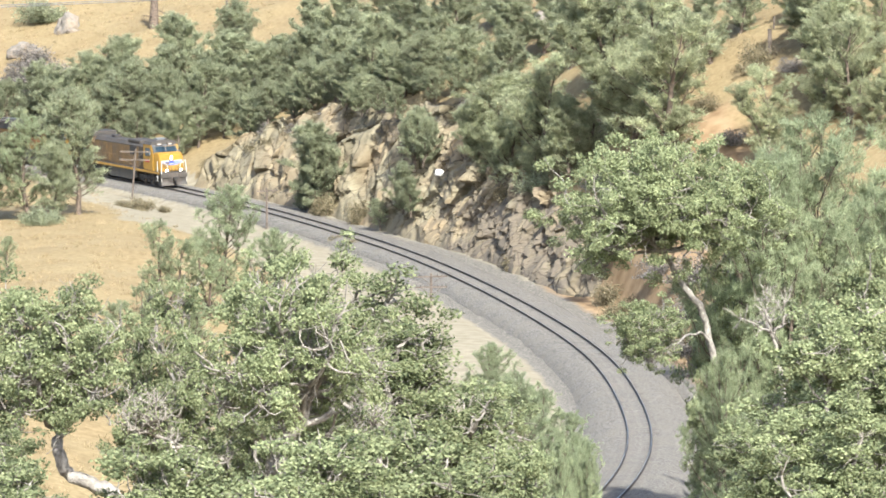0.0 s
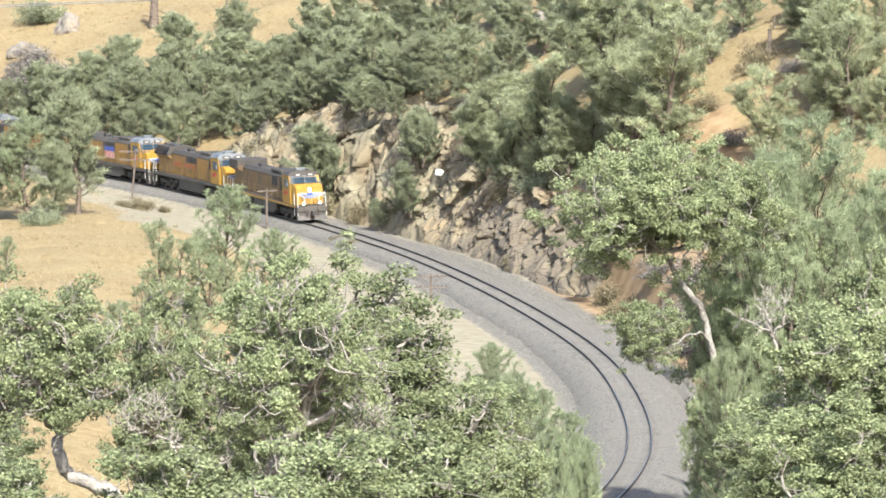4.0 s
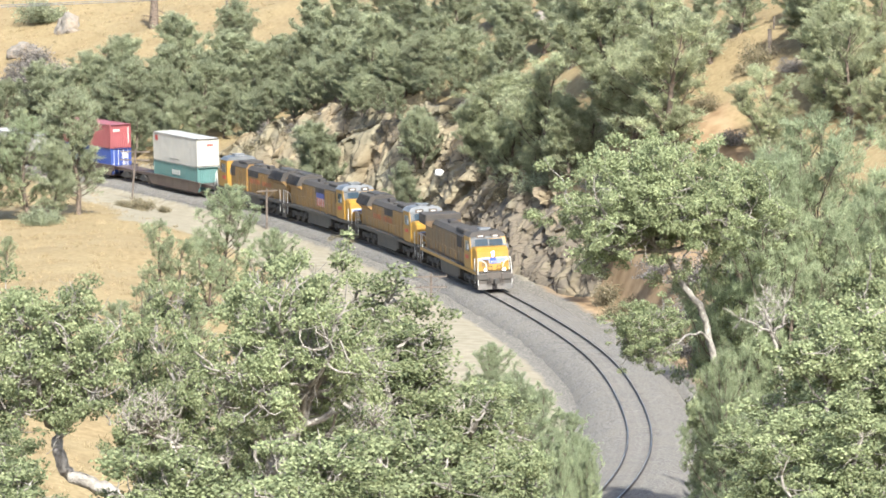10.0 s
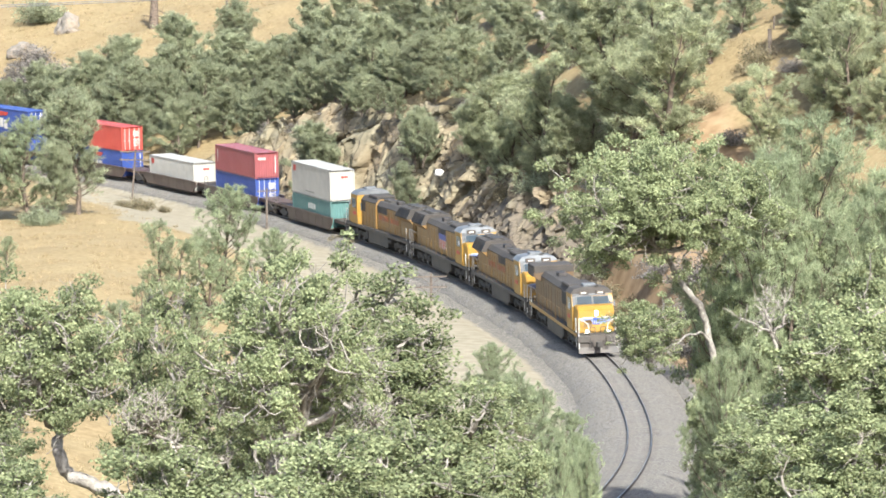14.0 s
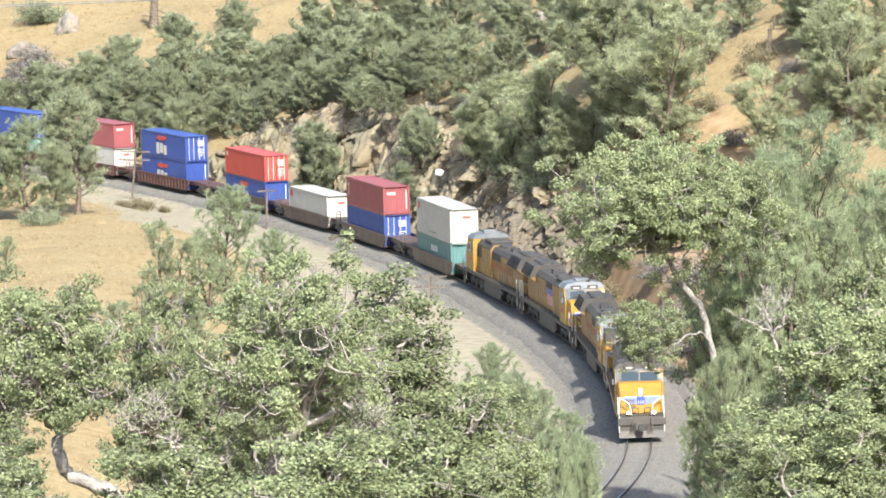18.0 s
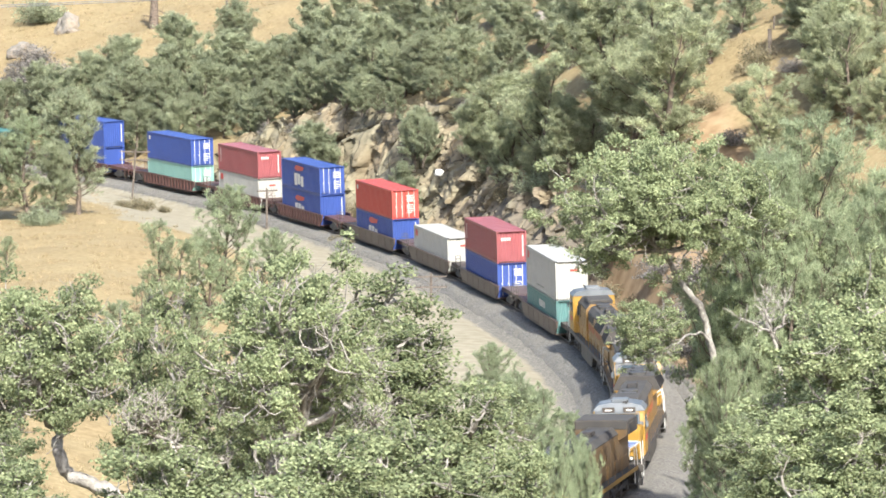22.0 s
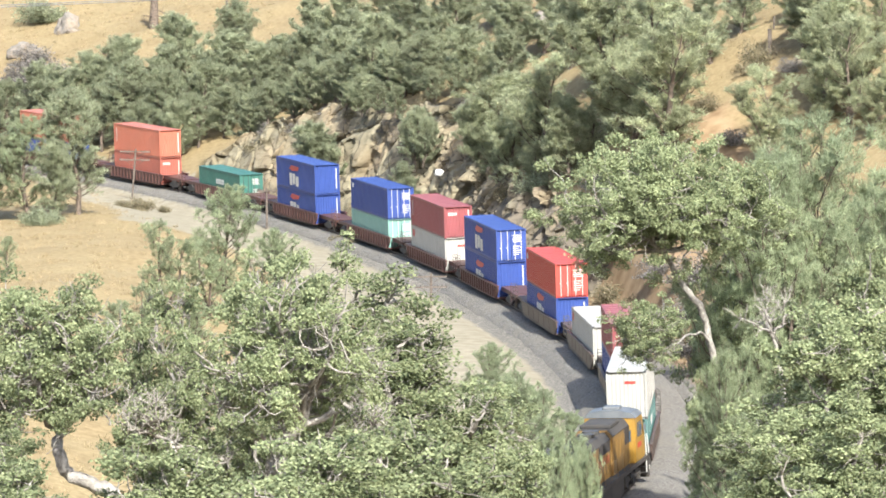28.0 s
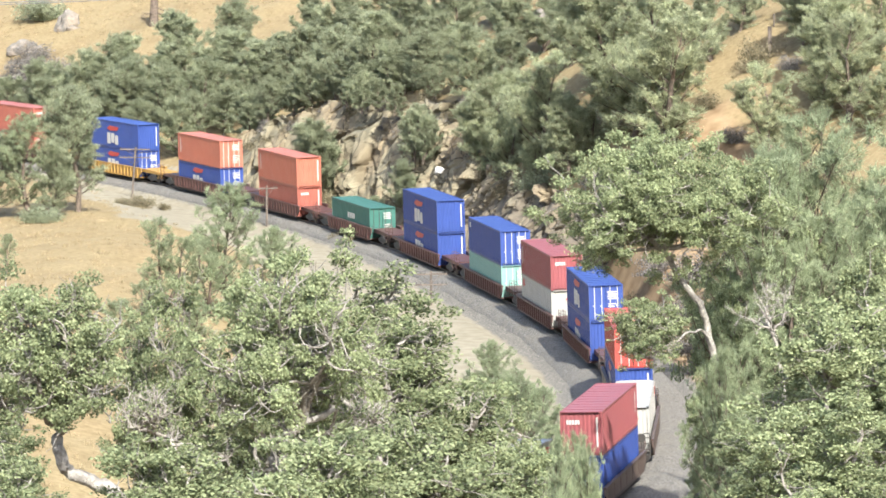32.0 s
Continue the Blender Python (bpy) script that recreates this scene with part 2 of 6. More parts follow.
def grid_lines(lo, hi, step, out, grow=1.35):
    mid = list(np.arange(lo, hi + 1e-6, step))
    a, w = mid[0], step
    left = []
    while a > -out:
        w *= grow
        a -= w
        left.append(a)
    b, w = mid[-1], step
    right = []
    while b < out:
        w *= grow
        b += w
        right.append(b)
    return np.array(left[::-1] + mid + right)


def land_material():
    m = bpy.data.materials.new("dry_grass_and_dirt")
    m.use_nodes = True
    nt = m.node_tree
    b = nt.nodes["Principled BSDF"]
    b.inputs["Roughness"].default_value, b.inputs["Specular IOR Level"].default_value = 0.95, 0.1
    co = nt.nodes.new("ShaderNodeTexCoord")

    def nz(scale, detail=6):
        n = nt.nodes.new("ShaderNodeTexNoise")
        n.inputs["Scale"].default_value, n.inputs["Detail"].default_value = scale, detail
        nt.links.new(co.outputs["Object"], n.inputs["Vector"])
        return n.outputs["Fac"]

    def ramp(fac, stops):
        r = nt.nodes.new("ShaderNodeValToRGB")
        els = r.color_ramp.elements
        while len(els) < len(stops):
            els.new(0.5)
        for e, (p, c) in zip(els, stops):
            e.position, e.color = p, (*c, 1)
        nt.links.new(fac, r.inputs["Fac"])
        return r.outputs[0]

    def mix(fac, a, c):
        mx = nt.nodes.new("ShaderNodeMix")
        mx.data_type = "RGBA"
        nt.links.new(fac, mx.inputs[0])
        nt.links.new(a, mx.inputs[6])
        nt.links.new(c, mx.inputs[7])
        return mx.outputs[2]

    def attr(name):
        a = nt.nodes.new("ShaderNodeAttribute")
        a.attribute_name = name
        ad = nt.nodes.new("ShaderNodeMath")
        ad.operation = "MULTIPLY_ADD"
        nt.links.new(nz(0.5), ad.inputs[0])
        ad.inputs[1].default_value = 0.9
        nt.links.new(a.outputs["Fac"], ad.inputs[2])
        mr = nt.nodes.new("ShaderNodeMapRange")
        mr.inputs[1].default_value, mr.inputs[2].default_value = 0.8, 1.1
        nt.links.new(ad.outputs[0], mr.inputs[0])
        return mr.outputs[0]

    grass = mix(ramp(nz(0.18), [(0.38, (0, 0, 0)), (0.62, (1, 1, 1))]),
                ramp(nz(3.0, 9), [(0.3, (0.168, 0.127, 0.065)), (0.7, (0.272, 0.214, 0.119))]),
                ramp(nz(2.0, 9), [(0.3, (0.153, 0.113, 0.058)), (0.7, (0.247, 0.187, 0.102))]))
    dirt = ramp(nz(0.9, 10), [(0.3, (0.185, 0.16, 0.113)), (0.7, (0.255, 0.228, 0.168))])
    red = ramp(nz(0.7, 9), [(0.3, (0.175, 0.115, 0.064)), (0.7, (0.285, 0.205, 0.122))])
    c = mix(attr("dirt"), grass, dirt)
    c = mix(attr("redsoil"), c, red)
    gravel = ramp(nz(6.0, 8), [(0.3, (0.066, 0.06, 0.052)), (0.5, (0.138, 0.126, 0.108)), (0.7, (0.245, 0.226, 0.195))])
    c = mix(attr("gravel"), c, gravel)
    nt.links.new(c, b.inputs["Base Color"])
    bp = nt.nodes.new("ShaderNodeBump")
    bp.inputs["Strength"].default_value, bp.inputs["Distance"].default_value = 0.18, 0.10
    nt.links.new(nz(4.0, 9), bp.inputs["Height"])
    nt.links.new(bp.outputs[0], b.inputs["Normal"])
    return m


def build_land():
    gx = grid_lines(-85, 80, 0.7, 3000)
    gy = grid_lines(-100, 500, 1.0, 3000)
    X, Y = np.meshgrid(gx, gy)
    x, y = X.ravel(), Y.ravel()
    z = ground_z(x, y)
    s, d = nearest(x, y)
    far = smooth01(np.hypot(x, y - 250), 500, 1500)
    z = z * (1 - far) + far * (20 + 25 * fnoise(x, y, 300, 5))
    nx, ny = len(gx), len(gy)
    i = np.arange(nx * ny).reshape(ny, nx)
    f = np.stack([i[:-1, :-1], i[:-1, 1:], i[1:, 1:], i[1:, :-1]], -1).reshape(-1, 4)
    me = mesh_from("ground", np.stack([x, y, z], 1), f, [land_material()], smooth=True)
    a = me.attributes.new("dirt", "FLOAT", "POINT")
    edge = 13 + 4 * fnoise(x, y, 25, 7) + np.interp(s, [8, 45, 92, 138, 250], [-7, -4, 3, 1, 0])
    v = (1 - smooth01(-d, edge - 2, edge + 3)) * (d < 8)
    a.data.foreach_set("value", v.astype(np.float32))
    a = me.attributes.new("gravel", "FLOAT", "POINT")
    v = (1 - smooth01(np.abs(d), np.where(d < 0, np.interp(s, [60, 110, 150, 230, 250], [2.2, 2.6, 3.2, 3.6, 3.0]), 4.4), np.where(d < 0, np.interp(s, [60, 110, 150, 230, 250], [3.2, 3.8, 4.9, 5.8, 4.6]), 7.5))) * 0.95
    a.data.foreach_set("value", v.astype(np.float32))
    a = me.attributes.new("redsoil", "FLOAT", "POINT")
    v = smooth01(s, 138, 156) * (1 - smooth01(s, 241, 287)) * smooth01(d, 4, 6) * (1 - smooth01(d, 16, 24))
    a.data.foreach_set("value", v.astype(np.float32))
    return tagged(new("ground", me), "dry golden grass hillside with bare dirt beside the track", "ground", kind="structure")


build_land()


def sweep(profile, s0, s1, step, closed=True):
    """A mesh that carries a cross-section of (side, up) points along the track."""
    ss = np.arange(s0, s1 + 1e-6, step)
    th = np.interp(ss, SS, TH)
    cx, cy, cz = np.interp(ss, SS, TX), np.interp(ss, SS, TY), np.interp(ss, SS, TZ)
    vs = []
    for lat, up in profile:
        vs.append(np.stack([cx - np.sin(th) * lat, cy + np.cos(th) * lat, cz + up + CANT * lat / 1.5], 1))
    v = np.stack(vs, 1)
    n, k = len(ss), len(profile)
    idx = np.arange(n * k).reshape(n, k)
    cols = range(k) if closed else range(k - 1)
    f = [np.stack([idx[:-1, c], idx[:-1, (c + 1) % k], idx[1:, (c + 1) % k], idx[1:, c]], 1) for c in cols]
    return v.reshape(-1, 3), np.concatenate(f)


def build_track():
    v, f = sweep([(-3.8, -0.98), (-3.1, -0.56), (-1.8, -0.19), (-0.9, -0.188), (0.9, -0.188), (1.8, -0.19), (3.4, -0.45), (4.1, -0.95)], -430, 460, 1.0, closed=False)
    k = 8
    ss = np.repeat(np.arange(-430, 460 + 1e-6, 1.0), k)
    toe = np.tile(np.array([1.0, 0.55, 0, 0, 0, 0, 0, 0]), len(ss) // k) * (np.interp(ss, [60, 125, 155, 215, 250], [1.2, 1.1, 0.75, 0.55, -0.6]) + 0.14 * fnoise(ss, ss * 0.37, 1.7, 4))
    th = np.interp(ss, SS, TH)
    v[:, 0] -= np.sin(th) * toe
    v[:, 1] += np.cos(th) * toe
    n = noise
    v[:, 2] += np.array([0.035 * n.noise(Vector(p) * 1.3) + 0.02 * n.noise(Vector(p) * 4.0) for p in v])
    tagged(part("ballast_bed", mesh_from("ballast_bed", v, f, [M_BALLAST], smooth=True), None), "grey crushed stone ballast under the track", "ballast", kind="structure")
    track = tagged(new("railway_track"), "curved single railway track on grey ballast", "track", kind="structure")
    for side in (-0.755, 0.755):
        prof = [(side + a, b) for a, b in ((-0.07, -0.18), (-0.07, -0.165), (-0.012, -0.15), (-0.012, -0.045), (-0.036, -0.035), (-0.036, -0.004), (0.036, -0.004), (0.036, -0.035), (0.012, -0.045), (0.012, -0.15), (0.07, -0.165), (0.07, -0.18))]
        v, f = sweep(prof, -430, 460, 2.0)
        k = np.zeros(len(f), int)
        seg = len(f) // len(prof)
        k[5 * seg:6 * seg] = 1
        part("rail", mesh_from("rail", v, f, [M_RAIL, M_RAILHEAD], mat_idx=k), None, track, "dark rusty steel rail")
    return track


TRACK = build_track()

# ---------------------------------------------------------------- rock cut


def rock_material():
    m = noisy("weathered_rock", [(0.25, (0.085, 0.07, 0.046)), (0.45, (0.152, 0.132, 0.086)), (0.7, (0.212, 0.188, 0.128))], scale=0.55, bump=1.0, bump_scale=1.6, second=(0.202, 0.147, 0.088), second_scale=0.16, second_fac=0.55, detail=9)
    nt = m.node_tree
    b = nt.nodes["Principled BSDF"]
    src = b.inputs["Base Color"].links[0].from_socket
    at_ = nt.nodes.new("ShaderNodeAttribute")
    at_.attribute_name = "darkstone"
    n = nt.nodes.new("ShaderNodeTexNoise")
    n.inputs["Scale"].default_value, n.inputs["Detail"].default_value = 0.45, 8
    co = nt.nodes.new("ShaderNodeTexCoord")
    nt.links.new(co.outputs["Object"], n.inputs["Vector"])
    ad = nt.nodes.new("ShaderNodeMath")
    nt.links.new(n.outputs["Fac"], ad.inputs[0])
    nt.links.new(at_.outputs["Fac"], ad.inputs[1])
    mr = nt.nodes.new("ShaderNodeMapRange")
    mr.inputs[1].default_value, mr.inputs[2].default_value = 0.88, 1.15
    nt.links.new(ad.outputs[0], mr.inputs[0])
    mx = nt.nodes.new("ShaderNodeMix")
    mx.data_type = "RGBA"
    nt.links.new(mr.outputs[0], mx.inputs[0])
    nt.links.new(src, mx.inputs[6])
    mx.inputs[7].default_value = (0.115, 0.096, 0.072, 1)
    # open joints between the slabs
    col = mx.outputs[2]
    mp = nt.nodes.new("ShaderNodeMapping")
    mp.inputs["Scale"].default_value = (1.0, 1.0, 0.5)
    mp.inputs["Rotation"].default_value = (0.35, 0.5, 0.0)
    wob = nt.nodes.new("ShaderNodeTexNoise")
    wob.inputs["Scale"].default_value = 0.7
    nt.links.new(co.outputs["Object"], wob.inputs["Vector"])
    av = nt.nodes.new("ShaderNodeMix")
    av.data_type = "RGBA"
    av.blend_type = "ADD"
    av.inputs[0].default_value = 1.0
    nt.links.new(co.outputs["Object"], av.inputs[6])
    nt.links.new(wob.outputs["Color"], av.inputs[7])
    nt.links.new(av.outputs[2], mp.inputs["Vector"])
    vo = nt.nodes.new("ShaderNodeTexVoronoi")
    vo.feature = "DISTANCE_TO_EDGE"
    vo.inputs["Scale"].default_value = 0.27
    nt.links.new(mp.outputs[0], vo.inputs["Vector"])
    cr = nt.nodes.new("ShaderNodeMapRange")
    cr.inputs[1].default_value, cr.inputs[2].default_value, cr.inputs[3].default_value, cr.inputs[4].default_value = 0.005, 0.017, 0.8, 0.0
    nt.links.new(vo.outputs["Distance"], cr.inputs[0])
    jm = nt.nodes.new("ShaderNodeMix")
    jm.data_type = "RGBA"
    nt.links.new(cr.outputs[0], jm.inputs[0])
    nt.links.new(col, jm.inputs[6])
    jm.inputs[7].default_value = (0.045, 0.036, 0.027, 1)
    col = jm.outputs[2]
    nt.links.new(col, b.inputs["Base Color"])
    return m


M_ROCK = rock_material()


def slabs(c, steep, seed):
    """Flat facets with blended borders; c in cell units."""
    d, pts = noise.voronoi(c)
    out = []
    for k in (0, 1):
        q = pts[k] * 7.3 + Vector((seed, 0, 0))
        t = c - pts[k]
        out.append((noise.cell(q) - 0.5) * 2 + steep * ((noise.cell(q * 1.7) - 0.5) * t.x * 2 + (noise.cell(q * 2.3) - 0.5) * t.z * 1.2))
    gap = d[1] - d[0]
    w = 0.5 + 0.5 * min(1.0, gap / 0.16)
    return w * out[0] + (1 - w) * out[1] - 1.5 * max(0.0, 1 - gap / 0.10)


def crag(s, lat, z):
    """Angular relief of the cut: big tall slabs, blocks on them, and grain."""
    p = Vector((s + 0.45 * z, lat, z - 0.12 * s))
    p += 0.8 * Vector((noise.noise(p * 0.3), 0, noise.noise(p * 0.3 + Vector((7, 0, 0)))))
    big = slabs(Vector((p.x * 0.15, p.y * 0.2, p.z * 0.12)), 1.2, 3.0)
    mid = slabs(Vector((p.x * 0.40, p.y * 0.4, p.z * 0.27)), 1.0, 8.0)
    small = slabs(Vector((p.x * 1.0, p.y * 1.0, p.z * 0.8)), 0.8, 5.0)
    rough = float(smooth01(s, 88, 106))
    return (0.85 - 0.25 * rough) * big + (0.36 + 0.3 * rough) * mid + (0.1 + 0.18 * rough) * small + 0.08 * noise.noise(p * 1.7)


def build_rock_face():
    ss = np.arange(39, 168, 0.2)
    us = np.linspace(-0.04, 1.12, 72)
    verts, dark = [], []
    for s in ss:
        h = float(rock_top(s))
        run = 0.42 * h + 0.5
        lip = 0.9 * noise.noise(Vector((s * 0.22, 3.0, 0))) + 0.5 * noise.noise(Vector((s * 0.8, 9.0, 0)))
        for u in us:
            z = -0.9 + u * (h + 0.9)
            lat = 5.9 + run * max(u, 0) ** 1.25
            fade = min(1.0, max(0.0, (s - 39) / 8)) * min(1.0, max(0.0, (163 - s) / 12)) * min(1.0, max(0.15, u * 3 + 0.15)) * min(1, max(0.0, (1.12 - u) * 6))
            rel = fade * crag(s, lat, z)
            lat -= 0.5 * rel
            along = s + 0.25 * rel
            z += lip * smooth01(u, 0.55, 1.0)
            if u > 1.0:
                lat += (u - 1.0) * 12
                z -= (u - 1.0) * 20
            lat = max(lat, 4.7) + 7 * float(smooth01(s, 152, 168)) + 3 * (1 - float(smooth01(s, 39, 44)))
            verts.append(at(along, lat, z + 0.04 * fade * noise.noise(Vector((s * 0.8, u * 5, 1)))))
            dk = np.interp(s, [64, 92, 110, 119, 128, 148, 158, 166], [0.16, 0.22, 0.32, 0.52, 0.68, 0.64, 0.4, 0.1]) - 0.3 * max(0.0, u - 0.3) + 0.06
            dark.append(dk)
    n, k = len(ss), len(us)
    idx = np.arange(n * k).reshape(n, k)
    f = np.stack([idx[:-1, :-1], idx[:-1, 1:], idx[1:, 1:], idx[1:, :-1]], -1).reshape(-1, 4)
    me = mesh_from("rock_face", verts, f, [M_ROCK])
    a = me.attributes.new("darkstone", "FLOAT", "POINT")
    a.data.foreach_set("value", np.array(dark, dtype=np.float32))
    tagged(new("rock_face", me), "tall fractured tan and dark brown rock cut beside the track", "rock face", kind="structure")


build_rock_face()


def boulder_mesh(name, seed, sx, sy, sz, mat=None):
    bm = bmesh.new()
    bmesh.ops.create_icosphere(bm, subdivisions=3, radius=1)
    for v in bm.verts:
        c = v.co.copy()
        d, pts = noise.voronoi(c * 1.3 + Vector((seed * 3.1, 0, 0)))
        k = 1 + 0.22 * (noise.cell(pts[0] * 9.1 + Vector((seed, 0, 0))) - 0.5) + 0.12 * noise.noise(c * 2.7 + Vector((0, seed, 0)))
        v.co = Vector((c.x * sx, c.y * sy, max(c.z, -0.5) * sz)) * k
    me = bpy.data.meshes.new(name)
    bm.to_mesh(me)
    bm.free()
    me.materials.append(mat or M_BOULDER)
    return me


M_BOULDER = noisy("grey_boulder", [(0.3, (0.10, 0.09, 0.078)), (0.7, (0.20, 0.18, 0.155))], scale=1.4, bump=0.9, bump_scale=3, second=(0.24, 0.18, 0.12), second_scale=0.6)
M_WHITEROCK = noisy("pale_boulder", [(0.3, (0.42, 0.40, 0.36)), (0.7, (0.58, 0.56, 0.52))], scale=1.6, bump=0.7)


def gz(x, y):
    return float(ground_z([x], [y])[0])


# ---------------------------------------------------------------- trees


def tube_np(points, radii, sides):
    p = np.asarray(points, float)
    n = len(p)
    t = np.gradient(p, axis=0)
    t /= np.linalg.norm(t, axis=1)[:, None] + 1e-9
    ref = np.where(np.abs(t[:, 2:3]) > 0.9, np.array([[1.0, 0, 0]]), np.array([[0, 0, 1.0]]))
    a = np.cross(t, ref)
    a /= np.linalg.norm(a, axis=1)[:, None] + 1e-9
    b = np.cross(t, a)
    ang = np.arange(sides) * 2 * np.pi / sides
    v = p[:, None] + np.asarray(radii)[:, None, None] * (np.cos(ang)[None, :, None] * a[:, None] + np.sin(ang)[None, :, None] * b[:, None])
    i = np.arange(n * sides).reshape(n, sides)
    f = np.stack([i[:-1], np.roll(i[:-1], -1, 1), np.roll(i[1:], -1, 1), i[1:]], -1).reshape(-1, 4)
    return v.reshape(-1, 3), f


class Wood:
    """Collects the limbs of a tree."""

    def __init__(self):
        self.v, self.f, self.n = [], [], 0

    def add(self, pts, rad, sides):
        v, f = tube_np(pts, rad, sides)
        self.v.append(v)
        self.f.append(f + self.n)
        self.n += len(v)

    def mesh(self, name, mat):
        return mesh_from(name, np.concatenate(self.v), np.concatenate(self.f), [mat], smooth=True)


def limb(rng, start, way, length, r0, r1, wobble, lift, steps=7):
    """A crooked limb: points and radii."""
    p, d = [np.array(start, float)], np.array(way, float)
    d /= np.linalg.norm(d)
    for _ in range(steps):
        d = d + rng.normal(0, wobble, 3) + np.array([0, 0, lift])
        d /= np.linalg.norm(d)
        p.append(p[-1] + d * length / steps)
    return np.array(p), np.linspace(r0, r1, steps + 1), d


def quads_at(rng, c, length, width, up=0.5, out=None):
    """Leaf blades (one bent-free quad each) at places c."""
    n = len(c)
    nrm = rng.normal(0, 1, (n, 3)) + np.array([0, 0, up])
    if out is not None:
        nrm = nrm + out
    nrm /= np.linalg.norm(nrm, axis=1)[:, None]
    t = np.cross(nrm, rng.normal(0, 1, (n, 3)))
    t /= np.linalg.norm(t, axis=1)[:, None] + 1e-9
    b = np.cross(nrm, t)
    ln = (length * rng.uniform(0.7, 1.3, n))[:, None]
    wd = (width * rng.uniform(0.7, 1.3, n))[:, None]
    v = np.stack([c - t * ln / 2, c + b * wd / 2 + t * ln * 0.08, c + t * ln / 2, c - b * wd / 2 + t * ln * 0.08], 1)
    return v.reshape(-1, 3), np.arange(4 * n).reshape(n, 4)


def blades_at(rng, base, way, length, width, spread):
    """Thin needles that fan out from each place."""
    n = len(base)
    d = way + rng.normal(0, spread, (n, 3))
    d /= np.linalg.norm(d, axis=1)[:, None] + 1e-9
    side = np.cross(d, rng.normal(0, 1, (n, 3)))
    side /= np.linalg.norm(side, axis=1)[:, None] + 1e-9
    ln = (length * rng.uniform(0.6, 1.25, n))[:, None]
    v = np.stack([base - side * width / 2, base + side * width / 2, base + d * ln + side * width * 0.15], 1)
    return v.reshape(-1, 3), np.arange(3 * n).reshape(n, 3)


def oak_parts(seed, h, w, leaf, clump, per, lean=(0.1, 0.0), limbs=7, low=0.42, sides=8, thick=1.0, gap=0.10, keep=0.62, spine=None, bark=None):
    """A spreading oak: crooked limbs that reach for an uneven dome, twigs, and leaf clumps at their ends. Returns (wood mesh, crown mesh)."""
    rng = np.random.default_rng(seed)
    wood, ends = Wood(), []
    r = (0.014 * h + 0.05) * thick
    p, rad, d = limb(rng, (0, 0, -0.5), (lean[0], lean[1], 1), low * h * 0.8 + 0.5, r * 1.3, r * 0.9, 0.09, 0.05, 7)
    if spine is not None:
        p = np.array(spine, float)
        p = np.stack([np.interp(np.linspace(0, len(p) - 1, 4 * len(p)), np.arange(len(p)), p[:, c]) for c in range(3)], 1)
        for _ in range(4):
            p[1:-1] = 0.25 * p[:-2] + 0.5 * p[1:-1] + 0.25 * p[2:]
        p[4:] += rng.normal(0, 0.03, (len(p) - 4, 3))
        rad = np.linspace(r * 1.3, r * 0.8, len(p))
    wood.add(p, rad, sides)
    top = h - p[-1][2]
    for i in range(limbs):
        a = 2 * np.pi * (i + rng.uniform(-0.3, 0.3)) / limbs
        ring = 0.25 + 0.75 * ((i * 0.618) % 1.0)
        goal = np.array([np.cos(a) * ring * w / 2, np.sin(a) * ring * w / 2, top * (0.25 + 0.68 * (1 - ring ** 2)) * rng.uniform(0.85, 1.08)])
        st = p[-1 - int(rng.integers(0, 2))]
        ln = np.linalg.norm(goal) * 0.96
        n = 10
        q = [st.copy()]
        dd = goal / (np.linalg.norm(goal) + 1e-6) * np.array([1.2, 1.2, 0.55])
        for k in range(n):
            aim = (p[-1] + goal - q[-1])
            aim /= np.linalg.norm(aim) + 1e-6
            dd = dd * 0.55 + aim * 0.45 + rng.normal(0, 0.26, 3)
            dd /= np.linalg.norm(dd)
            q.append(q[-1] + dd * ln / n)
        q = np.array(q)
        qr = np.linspace(r * 0.7, r * 0.2, n + 1)
        wood.add(q, qr, max(5, sides - 2))
        for jx in range(3, n + 1):
            if jx < n and rng.random() < gap:
                continue
            for _ in range(2):
                out = q[jx] - p[-1]
                out = out / (np.linalg.norm(out) + 1e-6)
                bw = out * 0.45 + rng.normal(0, 0.7, 3) + np.array([0, 0, 0.22])
                u, ur, ud = limb(rng, q[jx], bw, rng.uniform(0.13, 0.24) * w, qr[jx] * 0.5 + 0.01, 0.016, 0.32, 0.05, 6)
                wood.add(u, ur, 5)
                for k in range(2, 7):
                    tw = ud * 0.4 + rng.normal(0, 0.8, 3) + np.array([0, 0, 0.3])
                    t, tr, td = limb(rng, u[k], tw, rng.uniform(0.5, 1.1) * clump * 1.2, 0.015, 0.006, 0.35, 0.08, 3)
                    wood.add(t, tr, 3)
                    ends.append(t[-1])
                    if rng.random() < 0.4:
                        ends.append(t[-2])
    ends = np.array(ends)
    ends = ends[rng.random(len(ends)) < keep]
    size = clump * rng.uniform(0.55, 1.25, len(ends))
    n = np.maximum(6, (per * (size / clump) ** 2).astype(int))
    c = np.repeat(ends, n, 0)
    s = np.repeat(size, n)[:, None]
    off = rng.normal(0, 1, (len(c), 3))
    off /= np.linalg.norm(off, axis=1)[:, None]
    off = off * s * rng.uniform(0.1, 1.0, (len(c), 1)) ** 0.6 * np.array([0.55, 0.55, 0.36])
    v, f = quads_at(rng, c + off, leaf, leaf * 0.7, 0.35, off * 1.4 / clump)
    return wood.mesh("trunk", bark or M_BARK_OAK), mesh_from("crown", v, f, [M_OAK])


